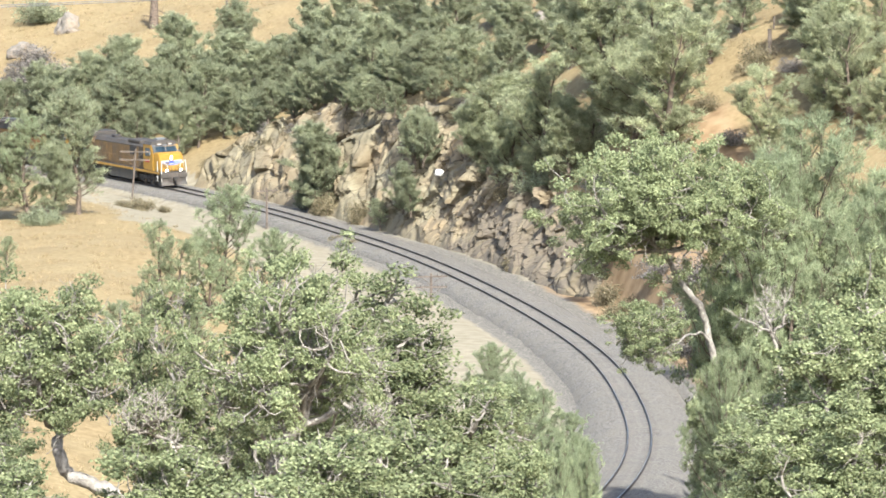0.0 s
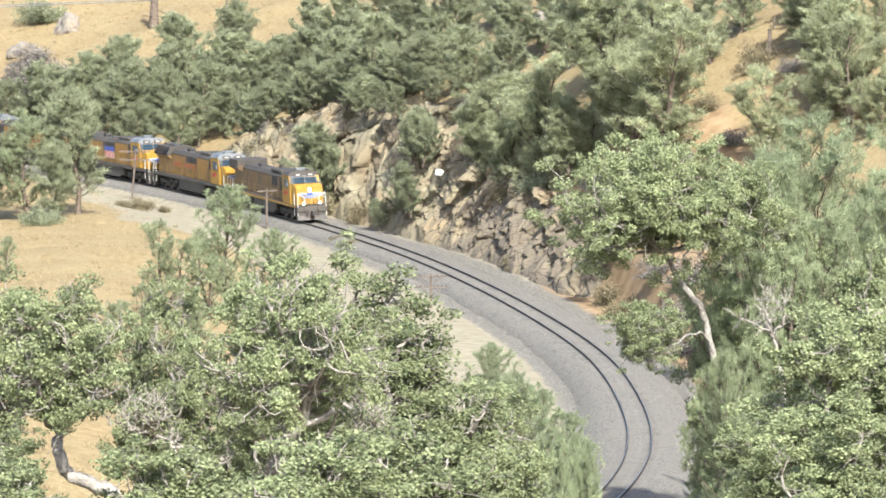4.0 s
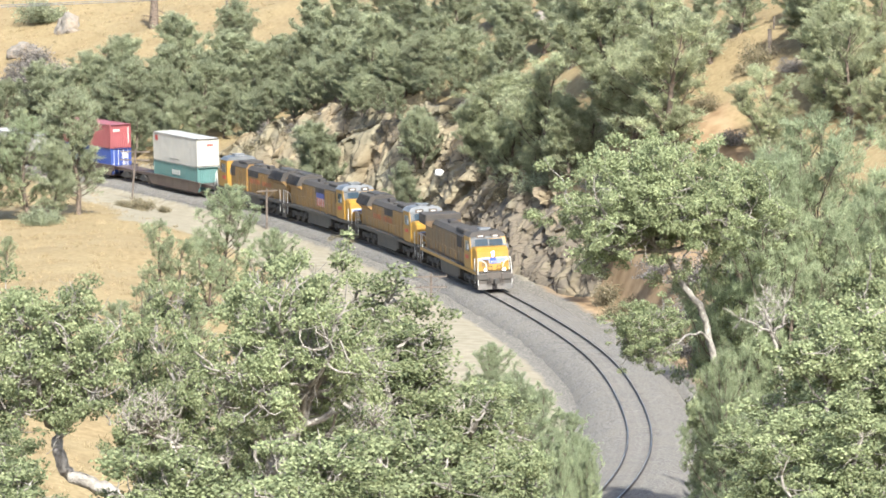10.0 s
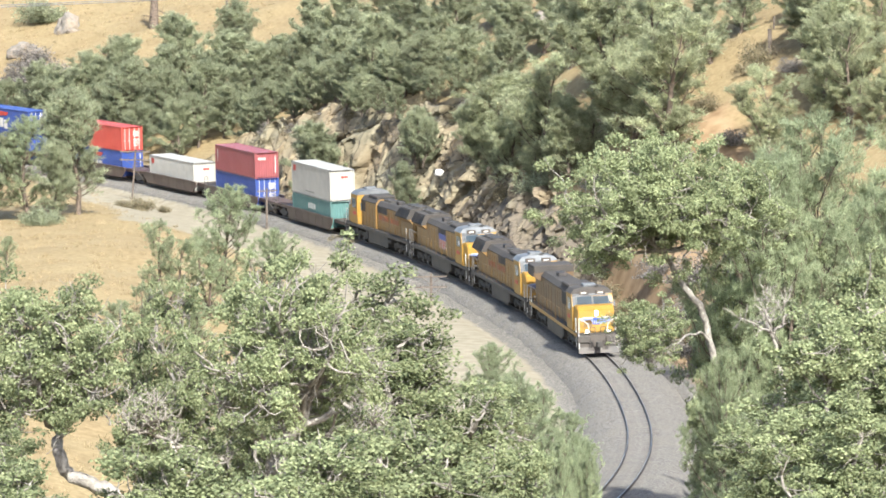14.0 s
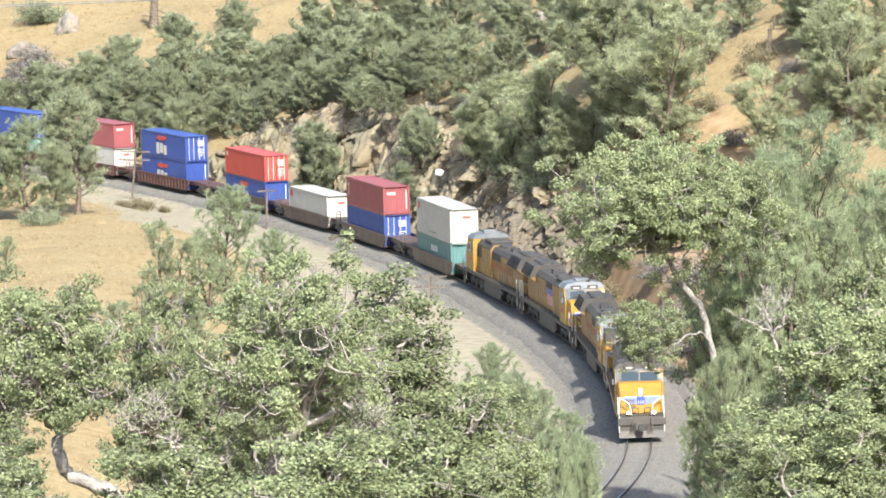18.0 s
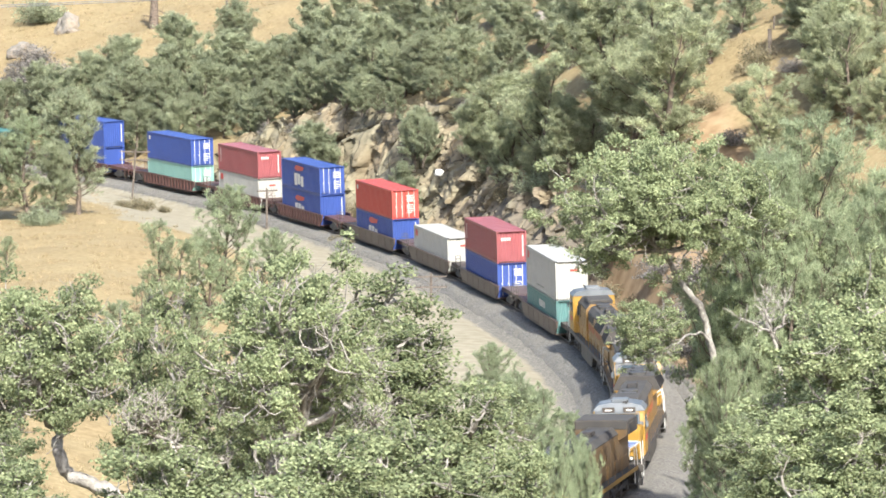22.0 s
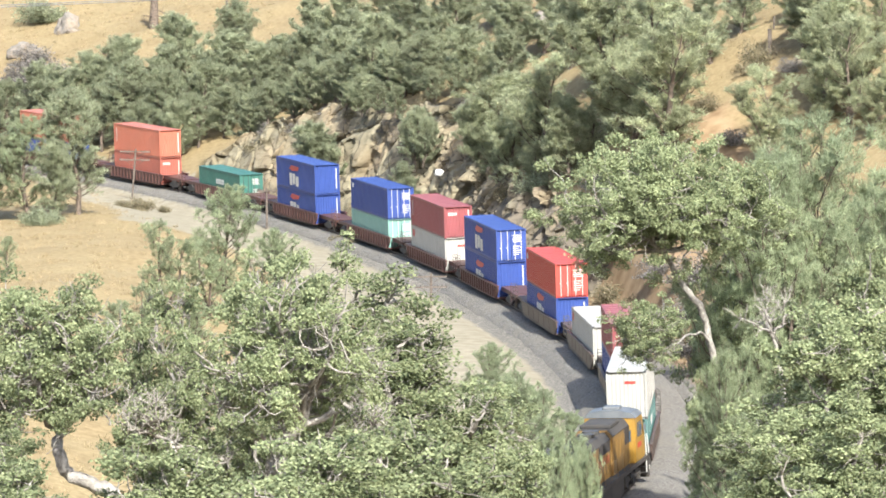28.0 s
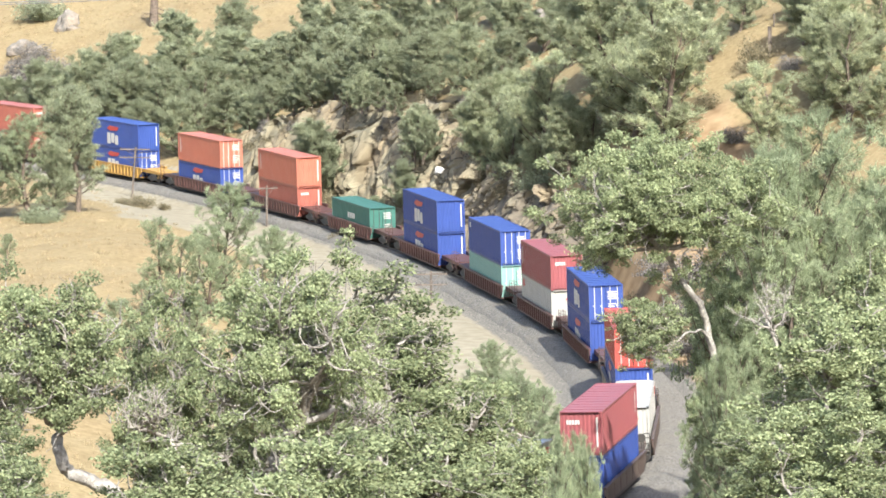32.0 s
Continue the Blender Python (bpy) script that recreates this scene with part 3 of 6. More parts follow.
def pine_parts(seed, h, w, needle, width, per, mat, low=0.10, limbs=56, trunks=1, airy=0.0, peak=0.42):
    """A foothill pine: one or two stems, rising limbs, round needle tufts. Returns (wood mesh, crown mesh)."""
    rng = np.random.default_rng(seed)
    wood, base, way = Wood(), [], []
    stems = []
    for k in range(trunks):
        a = rng.uniform(0, 6.28)
        ln = h * (0.97 if k == 0 else rng.uniform(0.75, 0.92))
        p, rad, _ = limb(rng, (0, 0, -0.4), (0.2 * k * np.cos(a) + 0.02, 0.2 * k * np.sin(a), 1), ln, 0.016 * h + 0.04, 0.02, 0.05, 0.02, 12)
        wood.add(p, rad, 6)
        stems.append((p, rad))
    for i in range(limbs):
        p, rad = stems[int(rng.integers(0, trunks))]
        u = low + (0.99 - low) * (i + rng.random()) / limbs
        q0 = np.array([np.interp(u * 12, np.arange(13), p[:, c]) for c in range(3)])
        v_ = (u - low) / (1 - low)
        prof = np.interp(v_, [0, 0.15, peak, 0.75, 0.92, 1.0], [0.55, 0.85, 1.0, 0.72, 0.42, 0.18])
        reach = w / 2 * prof * rng.uniform(0.62, 1.08)
        a = i * 2.4 + rng.uniform(-0.6, 0.6)
        rise = 0.3 + 1.0 * u + rng.uniform(-0.25, 0.3)
        q, qr, qd = limb(rng, q0, (np.cos(a), np.sin(a), rise), reach, 0.016 + 0.045 * (1 - u), 0.010, 0.15, 0.13, 6)
        wood.add(q, qr, 4)
        m = max(6, int(reach * 7.5))
        for _ in range(m):
            j = 6.0 * rng.uniform(0.12, 1.0) ** 0.7
            b0 = np.array([np.interp(j, np.arange(7), q[:, c]) for c in range(3)])
            tw = qd * 0.3 + rng.normal(0, 0.6, 3) + np.array([0, 0, 0.8])
            t, tr, td = limb(rng, b0, tw, rng.uniform(0.25, 0.75) * (0.42 + 0.06 * w), 0.010, 0.005, 0.25, 0.1, 3)
            wood.add(t, tr, 3)
            for e in ((1, 2, 3) if airy < 0.5 else (2, 3)):
                base.append(t[e])
                way.append(td)
        base.append(q[-1])
        way.append(qd)
    base, way = np.array(base), np.array(way)
    b = np.repeat(base, per, 0) + rng.normal(0, needle * 0.16, (len(base) * per, 3))
    d = np.repeat(way, per, 0) * 0.6 + np.array([0, 0, 0.45])
    v, f = blades_at(rng, b, d, needle, width, 0.8)
    return wood.mesh("trunk", M_BARK_PINE), mesh_from("crown", v, f, [mat])


def bush_parts(seed, h, w, leaf, count, mat, stems=9):
    rng = np.random.default_rng(seed)
    wood, ends = Wood(), []
    for i in range(stems):
        a, el = rng.uniform(0, 6.28), rng.uniform(0.35, 1.45)
        reach = np.hypot(w / 2 * np.cos(el), h * np.sin(el)) * rng.uniform(0.7, 0.95)
        q, qr, qd = limb(rng, (0, 0, -0.1), (np.cos(a) * np.cos(el), np.sin(a) * np.cos(el), np.sin(el)), reach, 0.03, 0.008, 0.2, 0.04, 6)
        wood.add(q, qr, 4)
        for j in range(2, 7):
            for _ in range(3):
                ends.append(q[j] + rng.normal(0, 0.12 * w * 0.8, 3) * np.array([1, 1, 0.6]))
    ends = np.array(ends)
    ends[:, 2] = np.abs(ends[:, 2]) + 0.05
    c = ends[rng.integers(0, len(ends), count)] + rng.normal(0, 0.055 * w, (count, 3))
    c[:, 2] = np.abs(c[:, 2])
    v, f = quads_at(rng, c, leaf, leaf * 0.5, 0.3)
    return wood.mesh("stem", M_DEAD), mesh_from("foliage", v, f, [mat])


def plant(name, meshes, label, category, group, x, y, z=None, turn=0.0, tall=0.0, names=("trunk", "crown")):
    """A top-level plant with its wood and its leaves, scaled to a height."""
    ob = new(name)
    for n, me in zip(names, meshes):
        part(n, me, None, ob)
    tagged(ob, label, category, group)
    k = 1.0
    if tall:
        co = np.empty(len(meshes[1].vertices) * 3, dtype=np.float32)
        meshes[1].vertices.foreach_get("co", co)
        k = tall / float(np.percentile(co.reshape(-1, 3)[:, 2], 99.5))
    ob.matrix_basis = Matrix.LocRotScale((x, y, gz(x, y) if z is None else z), Euler((0, 0, turn)), (k, k, k))
    return ob


def kind_of(name, meshes, label, category, h, w, names=("trunk", "crown")):
    """A pattern plant whose copies are spread; its own place is set by the first row it takes."""
    ob = new(name)
    for n, me in zip(names, meshes):
        part(n, me, None, ob)
    tagged(ob, label, category)
    me = meshes[1]
    co = np.empty(len(me.vertices) * 3, dtype=np.float32)
    me.vertices.foreach_get("co", co)
    co = co.reshape(-1, 3)
    wide = 0.5 * (np.ptp(np.percentile(co[:, 0], (2, 98))) + np.ptp(np.percentile(co[:, 1], (2, 98))))
    return [ob, float(np.percentile(co[:, 2], 99.5)), float(wide)]


def spread_first(rows, kinds, group, seed, jitter=0.0):
    """Copies at rows of (x, y, height, width) and, on a ledge, its height; the patterns themselves stand at the first rows."""
    rng = random.Random(seed)
    for i, (x, y, h, w, *z) in enumerate(rows):
        kd = kinds[i % len(kinds)]
        ob, h0, w0 = kd
        k = w / w0
        if ob.get("placed"):
            ob = copy_thing(ob, Matrix.Identity(4))
        else:
            ob["placed"] = True
        kz = h / h0
        k = min(max(k, 0.55 * kz), 1.45 * kz)
        ob.matrix_basis = Matrix.LocRotScale((x, y, z[0] if z else gz(x, y)), Euler((0, 0, rng.uniform(0, 6.28))), (k, k, kz))
        ob["group"] = group
HILL_PINES_WEST = [(-37.9, 411.0, 9.4, 7.9), (-47.6, 418.5, 7.9, 7.4), (-51.2, 420.5, 6.5, 6.1), (-42.7, 407.0, 6.6, 6.6), (-33.6, 400.0, 6.6, 7.8), (-29.0, 409.5, 9.2, 7.9), (-30.5, 396.5, 7.2, 8.4), (-26.5, 392.5, 7.6, 8.3), (-24.5, 410.0, 8.9, 6.6), (-21.4, 390.0, 8.4, 8.2), (-24.0, 387.0, 6.0, 7.0), (-28.6, 385.5, 6.4, 7.5), (-34.0, 392.5, 6.1, 7.0), (-38.3, 400.0, 8.3, 7.1), (-18.8, 387.0, 5.6, 5.7), (-44.3, 403.5, 5.3, 5.2), (-48.9, 410.5, 5.7, 6.0), (-40.9, 409.5, 9.2, 7.2), (-36.1, 399.5, 9.4, 7.1), (-32.1, 402.0, 8.7, 7.1), (-25.5, 398.0, 9.0, 7.1), (-43.9, 414.0, 7.5, 6.0), (-19.6, 392.0, 6.7, 6.4), (-26.8, 387.0, 6.0, 6.9), (-24.9, 391.0, 4.4, 5.7), (-17.5, 387.0, 4.9, 6.3), (-14.3, 371.5, 5.6, 5.5), (-21.4, 390.0, 5.2, 6.4), (-11.1, 364.5, 5.1, 5.4), (-16.3, 385.5, 3.4, 4.4)]
HILL_PINES_MIDDLE = [(-16.3, 387.5, 8.7, 8.2), (-13.4, 371.0, 5.4, 6.7), (-10.9, 394.5, 9.6, 9.6), (-11.4, 365.0, 7.3, 7.2), (-7.0, 349.0, 8.1, 8.1), (-8.2, 347.5, 4.4, 4.8), (-4.8, 343.5, 5.3, 6.3), (-2.5, 349.0, 8.1, 7.5), (-1.3, 333.5, 6.7, 7.2), (2.0, 343.5, 8.7, 8.0), (3.0, 321.0, 7.1, 6.5), (5.7, 328.0, 8.3, 7.2), (6.2, 316.5, 6.1, 6.0), (-0.8, 330.5, 3.6, 3.8), (-14.6, 403.5, 6.9, 7.2), (-19.3, 400.5, 5.5, 5.8), (9.5, 327.0, 7.1, 6.0), (11.7, 309.5, 7.1, 5.8), (-5.9, 397.0, 7.5, 7.7), (-0.5, 339.5, 5.0, 4.5), (1.2, 330.5, 4.1, 3.5), (-2.2, 341.5, 3.6, 3.0)]
SLOPE_PINES = [(4.4, 306.5, 9.8, 6.8), (8.3, 293.0, 11.7, 8.6), (11.0, 284.5, 7.1, 5.5), (5.9, 301.0, 6.8, 5.7), (15.2, 282.0, 13.2, 9.4), (18.7, 267.5, 14.0, 8.7), (16.1, 277.0, 10.4, 7.8), (26.3, 258.0, 8.0, 5.5), (31.4, 261.5, 9.4, 5.8), (32.5, 258.5, 8.6, 7.9), (34.0, 253.5, 5.9, 5.0), (30.3, 260.0, 5.6, 6.0), (30.2, 275.5, 7.1, 5.1), (35.6, 268.0, 5.6, 5.7), (13.9, 298.0, 6.0, 4.7), (18.4, 267.0, 6.0, 6.1), (32.1, 271.5, 6.6, 6.2), (5.2, 304.0, 3.4, 4.3), (8.3, 293.5, 3.5, 4.2), (10.1, 287.5, 4.2, 3.9), (3.3, 311.5, 3.5, 3.3), (10.7, 292.5, 5.0, 4.6), (8.7, 296.5, 5.4, 4.2), (12.6, 284.0, 5.2, 3.9), (7.2, 303.5, 5.6, 4.3)]
ROCK_PINES = [(-8.0, 341.4, 4.1, 4.1, 7.7), (-9.7, 346.1, 2.8, 2.9, 8.05), (-6.4, 337.7, 3.1, 3.3, 8.15), (-2.7, 320.5, 5.9, 3.3, 3.67), (-3.4, 324.9, 3.6, 2.4, 5.26), (2.8, 308.1, 4.6, 4.1, 5.62), (-1.9, 319.0, 4.5, 2.1, 4.12), (-4.7, 332.7, 3.0, 2.7, 7.99)]
FLAT_PINES = [(-34.6, 322.9, 11.9, 5.6), (-39.0, 319.2, 9.8, 5.8), (-36.5, 317.3, 7.5, 3.2), (-42.2, 319.2, 8.3, 5.3), (-35.4, 263.3, 3.2, 4.1)]
NEAR_GREY_PINES = [(-16.2, 238.2, 10.1, 4.9), (-20.6, 228.9, 7.2, 7.9), (-11.8, 228.9, 8.3, 5.8), (-19.9, 186.9, 6.5, 6.9), (-16.2, 182.3, 6.6, 6.8), (-17.4, 231.7, 5.9, 5.0), (3.6, 185.1, 6.8, 3.2), (5.0, 177.6, 6.0, 2.8), (2.6, 173.0, 6.0, 3.8), (6.4, 166.0, 6.7, 3.0), (4.4, 160.0, 7.8, 3.3), (7.5, 163.0, 4.6, 2.3), (6.0, 100.0, 11.1, 2.2), (4.1, 97.0, 10.1, 2.0), (5.4, 96.0, 11.1, 2.0), (4.8, 93.0, 10.3, 1.9), (6.2, 98.0, 10.4, 1.7)]
RIGHT_GREY_PINES = [(19.9, 132.0, 22.4, 8.8), (23.6, 142.0, 20.0, 7.9), (17.6, 131.0, 21.1, 7.0), (16.0, 127.0, 17.0, 6.3), (14.1, 118.0, 12.6, 3.0), (18.5, 137.8, 13.9, 6.0), (13.9, 122.0, 9.7, 3.1), (15.7, 124.0, 12.1, 4.2), (21.3, 127.2, 18.4, 6.9), (24.2, 205.6, 13.2, 7.7), (16.5, 137.0, 21.0, 6.0)]
NEAR_OAKS = [(-10.6, 9.0, 7.8, 3.2), (-7.05, 11.7, 7.9, 2.5), (-5.1, 17.0, 8.9, 4.0), (-1.2, 19.7, 7.9, 4.0), (-3.2, 14.3, 6.6, 5.4), (-5.1, 11.7, 5.4, 2.3), (0.2, 22.3, 5.4, 3.0), (1.7, 30.0, 8.0, 1.9), (-10.2, 1.0, 5.5, 2.6), (-2.4, 22.3, 9.4, 4.2), (-3.1, 19.7, 8.7, 3.4)]
FRONT_OAKS = [(-4.8, -12.3, 3.2, 4.5), (-2.3, -15.0, 3.2, 5.0), (-0.3, -4.3, 3.7, 4.4), (0.9, 6.3, 3.7, 2.7), (-8.4, -9.7, 2.8, 3.3)]
RIGHT_OAKS = [(16.2, 134.0, 20.8, 7.1), (17.4, 99.7, 12.2, 10.0), (18.6, 91.2, 12.4, 9.6), (15.4, 70.0, 8.9, 9.4), (14.3, 78.5, 8.0, 7.4), (20.5, 108.1, 14.3, 7.3), (15.7, 131.0, 15.2, 3.2), (14.7, 129.0, 12.2, 2.9)]
CUT_PINES = [(-12.3, 341.1, 8.6, 4.7, -1.57), (-13.3, 343.3, 6.4, 3.4, -1.95), (-3.8, 318.8, 4.8, 2.7, -0.34), (-6.0, 323.2, 3.0, 2.8, -2.26), (-3.0, 316.1, 3.6, 2.1, -0.43), (12.0, 259.7, 3.1, 3.0, -1.44), (-14.1, 345.2, 2.4, 1.9, -2.13)]
HERO_HIGH = (14.02, 122.0, 21.97)
HERO_HIGH_SPINE = [(0.0, 0.0, -0.5), (0.0, -0.25, 9.78), (-0.49, 0.0, 11.75), (-0.94, 0.25, 13.58), (-1.28, -0.25, 14.84), (-2.07, 0.0, 15.62), (-2.69, 0.25, 16.8), (-3.31, -0.25, 17.64)]
HERO_OVER = (14.02, 122.0, 15.54)
HERO_OVER_SPINE = [(0.0, 0.0, -0.5), (0.0, 0, 9.78), (-0.49, 0, 11.75), (-0.94, 0, 13.49), (-1.89, -2, 13.64), (-3.07, -5, 13.17), (-4.3, -8, 12.89)]
HERO_LEFT = (-6.32, -4.333333333333334, 6.89)
HERO_LEFT_SPINE = [(0.0, 0.0, -0.5), (-0.06, -0.15, 1.31), (-0.34, 0.0, 2.14), (-0.75, 0.15, 2.47), (-1.34, -0.15, 2.61), (-1.66, 0.0, 3.02), (-1.63, 0.15, 3.49), (-1.54, -0.15, 3.85)]
HERO_MID = (-4.0, 3.6666666666666643, 7.71)
HERO_MID_SPINE = [(0.0, 0.0, -0.5), (-0.03, -0.15, 2.21), (0.15, 0.0, 3.23), (0.38, 0.15, 3.62), (0.58, -0.15, 3.9), (0.83, 0.0, 4.11)]

PINES = [kind_of("pine_tree", pine_parts(11, 10, 8.5, 0.36, 0.034, 14, M_PINE, limbs=60), "grey-green pine with a full rounded crown on the dry slope", "pine tree", 10, 9.4),
         kind_of("pine_tree", pine_parts(12, 10, 8, 0.36, 0.034, 14, M_PINE, limbs=60, trunks=2), "two-stemmed grey-green pine on the dry slope", "pine tree", 10, 8.2),
         kind_of("pine_tree", pine_parts(13, 10, 9, 0.36, 0.034, 14, M_PINE, limbs=56, low=0.05, peak=0.3), "dense green pine with low limbs on the slope", "pine tree", 10, 9.4),
         kind_of("pine_tree", pine_parts(14, 10, 8, 0.36, 0.034, 14, M_PINE, limbs=58, low=0.16, airy=1, peak=0.5), "open-crowned grey-green pine on the dry slope", "pine tree", 10, 8.8),
         kind_of("pine_tree", pine_parts(15, 10, 7, 0.36, 0.034, 14, M_PINE, limbs=56, low=0.08, peak=0.35), "upright grey-green pine with a pointed crown", "pine tree", 10, 8.8)]
SLOPERS = [kind_of("pine_tree", pine_parts(16, 10, 8, 0.36, 0.034, 13, M_SPINE, limbs=58, low=0.08), "light green pine with a full crown on the bank", "pine tree", 10, 8.8),
           kind_of("pine_tree", pine_parts(17, 10, 7.5, 0.36, 0.034, 13, M_SPINE, limbs=56, low=0.12, trunks=2, airy=1), "open light green pine with pale twigs on the bank", "pine tree", 10, 8.2)]
GREYS = [kind_of("grey_pine", pine_parts(21, 12, 8, 0.26, 0.018, 24, M_GPINE, limbs=50, low=0.15, airy=1), "airy pale green foothill pine with long needles", "pine tree", 10, 7),
         kind_of("grey_pine", pine_parts(22, 12, 8, 0.26, 0.018, 24, M_GPINE, limbs=50, low=0.2, trunks=2, airy=1), "two-stemmed pale green foothill pine", "pine tree", 10, 7.5)]
OAKS = [kind_of("oak_tree", oak_parts(31, 7.6, 3.4, 0.074, 0.52, 135, low=0.42, limbs=8, thick=1.25, gap=0.22, keep=0.40), "spreading oak with crooked pale limbs and bright green leaves", "oak tree", 7.2, 6.0),
        kind_of("oak_tree", oak_parts(32, 7.6, 3.2, 0.074, 0.48, 120, low=0.38, lean=(-0.2, 0.1), limbs=8, thick=1.25, gap=0.22, keep=0.40), "leaning oak with twisted grey limbs and green leaves", "oak tree", 7.2, 5.8),
        kind_of("oak_tree", oak_parts(33, 7.2, 3.6, 0.074, 0.48, 120, low=0.36, lean=(0.15, -0.1), gap=0.28, limbs=8, thick=1.25, keep=0.42), "broad open oak with yellow-green leaf clumps", "oak tree", 6.8, 6.2)]
BIG_OAKS = [kind_of("oak_tree", oak_parts(41, 13.5, 9.5, 0.135, 0.85, 115, low=0.36, limbs=9), "broad oak with pale twisted limbs beside the curve", "oak tree", 11, 11),
            kind_of("oak_tree", oak_parts(42, 11, 8.5, 0.135, 0.8, 115, low=0.3, limbs=9, lean=(-0.25, 0)), "low-forked oak with dense green leaves beside the curve", "oak tree", 11, 11)]
LOW_OAKS = [kind_of("oak_tree", oak_parts(51, 4.2, 3.0, 0.074, 0.46, 110, low=0.25, limbs=9), "low oak with dense bright green leaves", "oak tree", 4.2, 5.0)]
spread_first(HILL_PINES_WEST, PINES, "pines on the far hill", 1)
spread_first(HILL_PINES_MIDDLE, PINES, "pines on the far hill", 2)
spread_first(SLOPE_PINES, SLOPERS, "pines on the slope above the track", 3)
spread_first(ROCK_PINES, PINES, "small pines on the rock cut", 4)
spread_first(CUT_PINES, PINES, "small pines at the foot of the rock cut", 19)
spread_first(FLAT_PINES, [PINES[3], GREYS[0], PINES[0]], "pines on the grass flat", 5)
spread_first(NEAR_GREY_PINES, GREYS, "foothill pines below the lookout", 6)
spread_first(RIGHT_GREY_PINES, GREYS, "foothill pines beside the curve", 7)
spread_first(NEAR_OAKS, OAKS, "oaks below the lookout", 8)
spread_first(FRONT_OAKS, LOW_OAKS, "low oaks in front of the lookout", 8)
plant("oak_tree", oak_parts(61, HERO_HIGH[2], 13.0, 0.13, 0.85, 110, limbs=17, thick=0.44, keep=0.8, spine=HERO_HIGH_SPINE), "tall leaning oak with a pale crooked trunk beside the curve", "oak tree", "oaks beside the curve", *HERO_HIGH[:2])
plant("oak_tree", oak_parts(62, HERO_OVER[2], 4.6, 0.11, 0.55, 62, limbs=10, thick=0.22, gap=0.3, keep=0.42, spine=HERO_OVER_SPINE), "slender oak stem leaning out over the track", "oak tree", "oaks beside the curve", *HERO_OVER[:2])
plant("oak_tree", oak_parts(63, HERO_LEFT[2], 3.5, 0.074, 0.48, 120, limbs=10, thick=0.95, gap=0.25, keep=0.36, spine=HERO_LEFT_SPINE), "old oak with a thick bent pale trunk", "oak tree", "oaks below the lookout", *HERO_LEFT[:2])
plant("oak_tree", oak_parts(64, HERO_MID[2], 5.8, 0.074, 0.48, 120, limbs=11, thick=0.85, keep=0.42, spine=HERO_MID_SPINE), "open oak with twisting pale limbs", "oak tree", "oaks below the lookout", *HERO_MID[:2])
spread_first(RIGHT_OAKS, BIG_OAKS, "oaks beside the curve", 9)


DEAD_OAKS = [(-3.64, 6.0, 6.02, 2.3, [(0.0, 0.0, -0.5), (0.0, 0.0, 3.0), (-0.32, 0.0, 3.79), (-0.65, 0.0, 4.19), (-0.78, 0.0, 4.58)]), (-5.8, 4.0, 4.84, 2.2, [(0.0, 0.0, -0.5), (0.0, 0.0, 3.04), (-0.38, 0.0, 3.81), (-0.76, 0.0, 3.94)]), (-1.75, 10.0, 6.63, 2.2, [(0.0, 0.0, -0.5), (0.0, 0.0, 3.91), (0.07, 0.0, 4.73), (-0.2, 0.0, 5.41)]), (-1.25, 8.0, 4.78, 1.8, [(0.0, 0.0, -0.5), (0.0, 0.0, 2.77), (-0.27, 0.0, 3.58), (-0.53, 0.0, 3.84)]), (15.86, 108.0, 15.08, 4.5, [(0.0, 0.0, -0.5), (0.0, 0.0, 9.29), (-0.27, 0.0, 11.4), (-0.68, 0.0, 12.71)])]
for k, (x, y, h, w, spine) in enumerate(DEAD_OAKS):
    plant("bare_oak", oak_parts(81 + k, h, w, 0.07, 0.42, 30, limbs=5, thick=0.42, gap=0.5, keep=0.12, sides=6, spine=spine, bark=M_DEAD), "half-dead oak with a tangle of bare pale grey twigs", "oak tree", "oaks below the lookout" if y < 60 else "oaks beside the curve", x, y)


def lip_growth():
    """Pines and dry brush along the brink of the rock cut."""
    rng = random.Random(23)
    pines, brush = [], []
    for i in range(17):
        q = 45 + i * 2.3 + rng.uniform(-0.8, 0.8)
        x, y, _z = at(q, 6.8 + 0.42 * float(rock_top(q)) + rng.uniform(1.8, 3.6))
        h = rng.uniform(3.6, 6.0)
        pines.append((float(x), float(y), h, h * rng.uniform(0.7, 0.95)))
    for i in range(40):
        q = 43 + i * 1.5 + rng.uniform(-0.6, 0.6)
        x, y, _z = at(q, 6.6 + 0.42 * float(rock_top(q)) + rng.uniform(0.2, 1.6))
        h = rng.uniform(0.7, 1.5)
        brush.append((float(x), float(y), h, h * rng.uniform(1.5, 2.2)))
    return pines, brush


LIP_PINES, LIP_BRUSH = lip_growth()
spread_first(LIP_PINES, PINES, "pines on the brink of the rock cut", 27)


def thicket():
    """Young pines that fill the hill between the larger ones."""
    rng = random.Random(17)
    rows = []
    for _ in range(400):
        s, lat = rng.uniform(45, 147), rng.uniform(15, 50)
        if lat < 9 + 0.42 * float(rock_top(s)):
            continue
        x, y, _z = at(s, lat)
        if any((x - q[0]) ** 2 + (y - q[1]) ** 2 < 13 for q in rows):
            continue
        h = rng.uniform(4.5, 7.5)
        rows.append((x, y, h, h * rng.uniform(0.75, 0.95)))
        if len(rows) >= 46:
            break
    spread_first(rows, PINES, "young pines on the far hill", 18)


thicket()

# ---------------------------------------------------------------- train materials


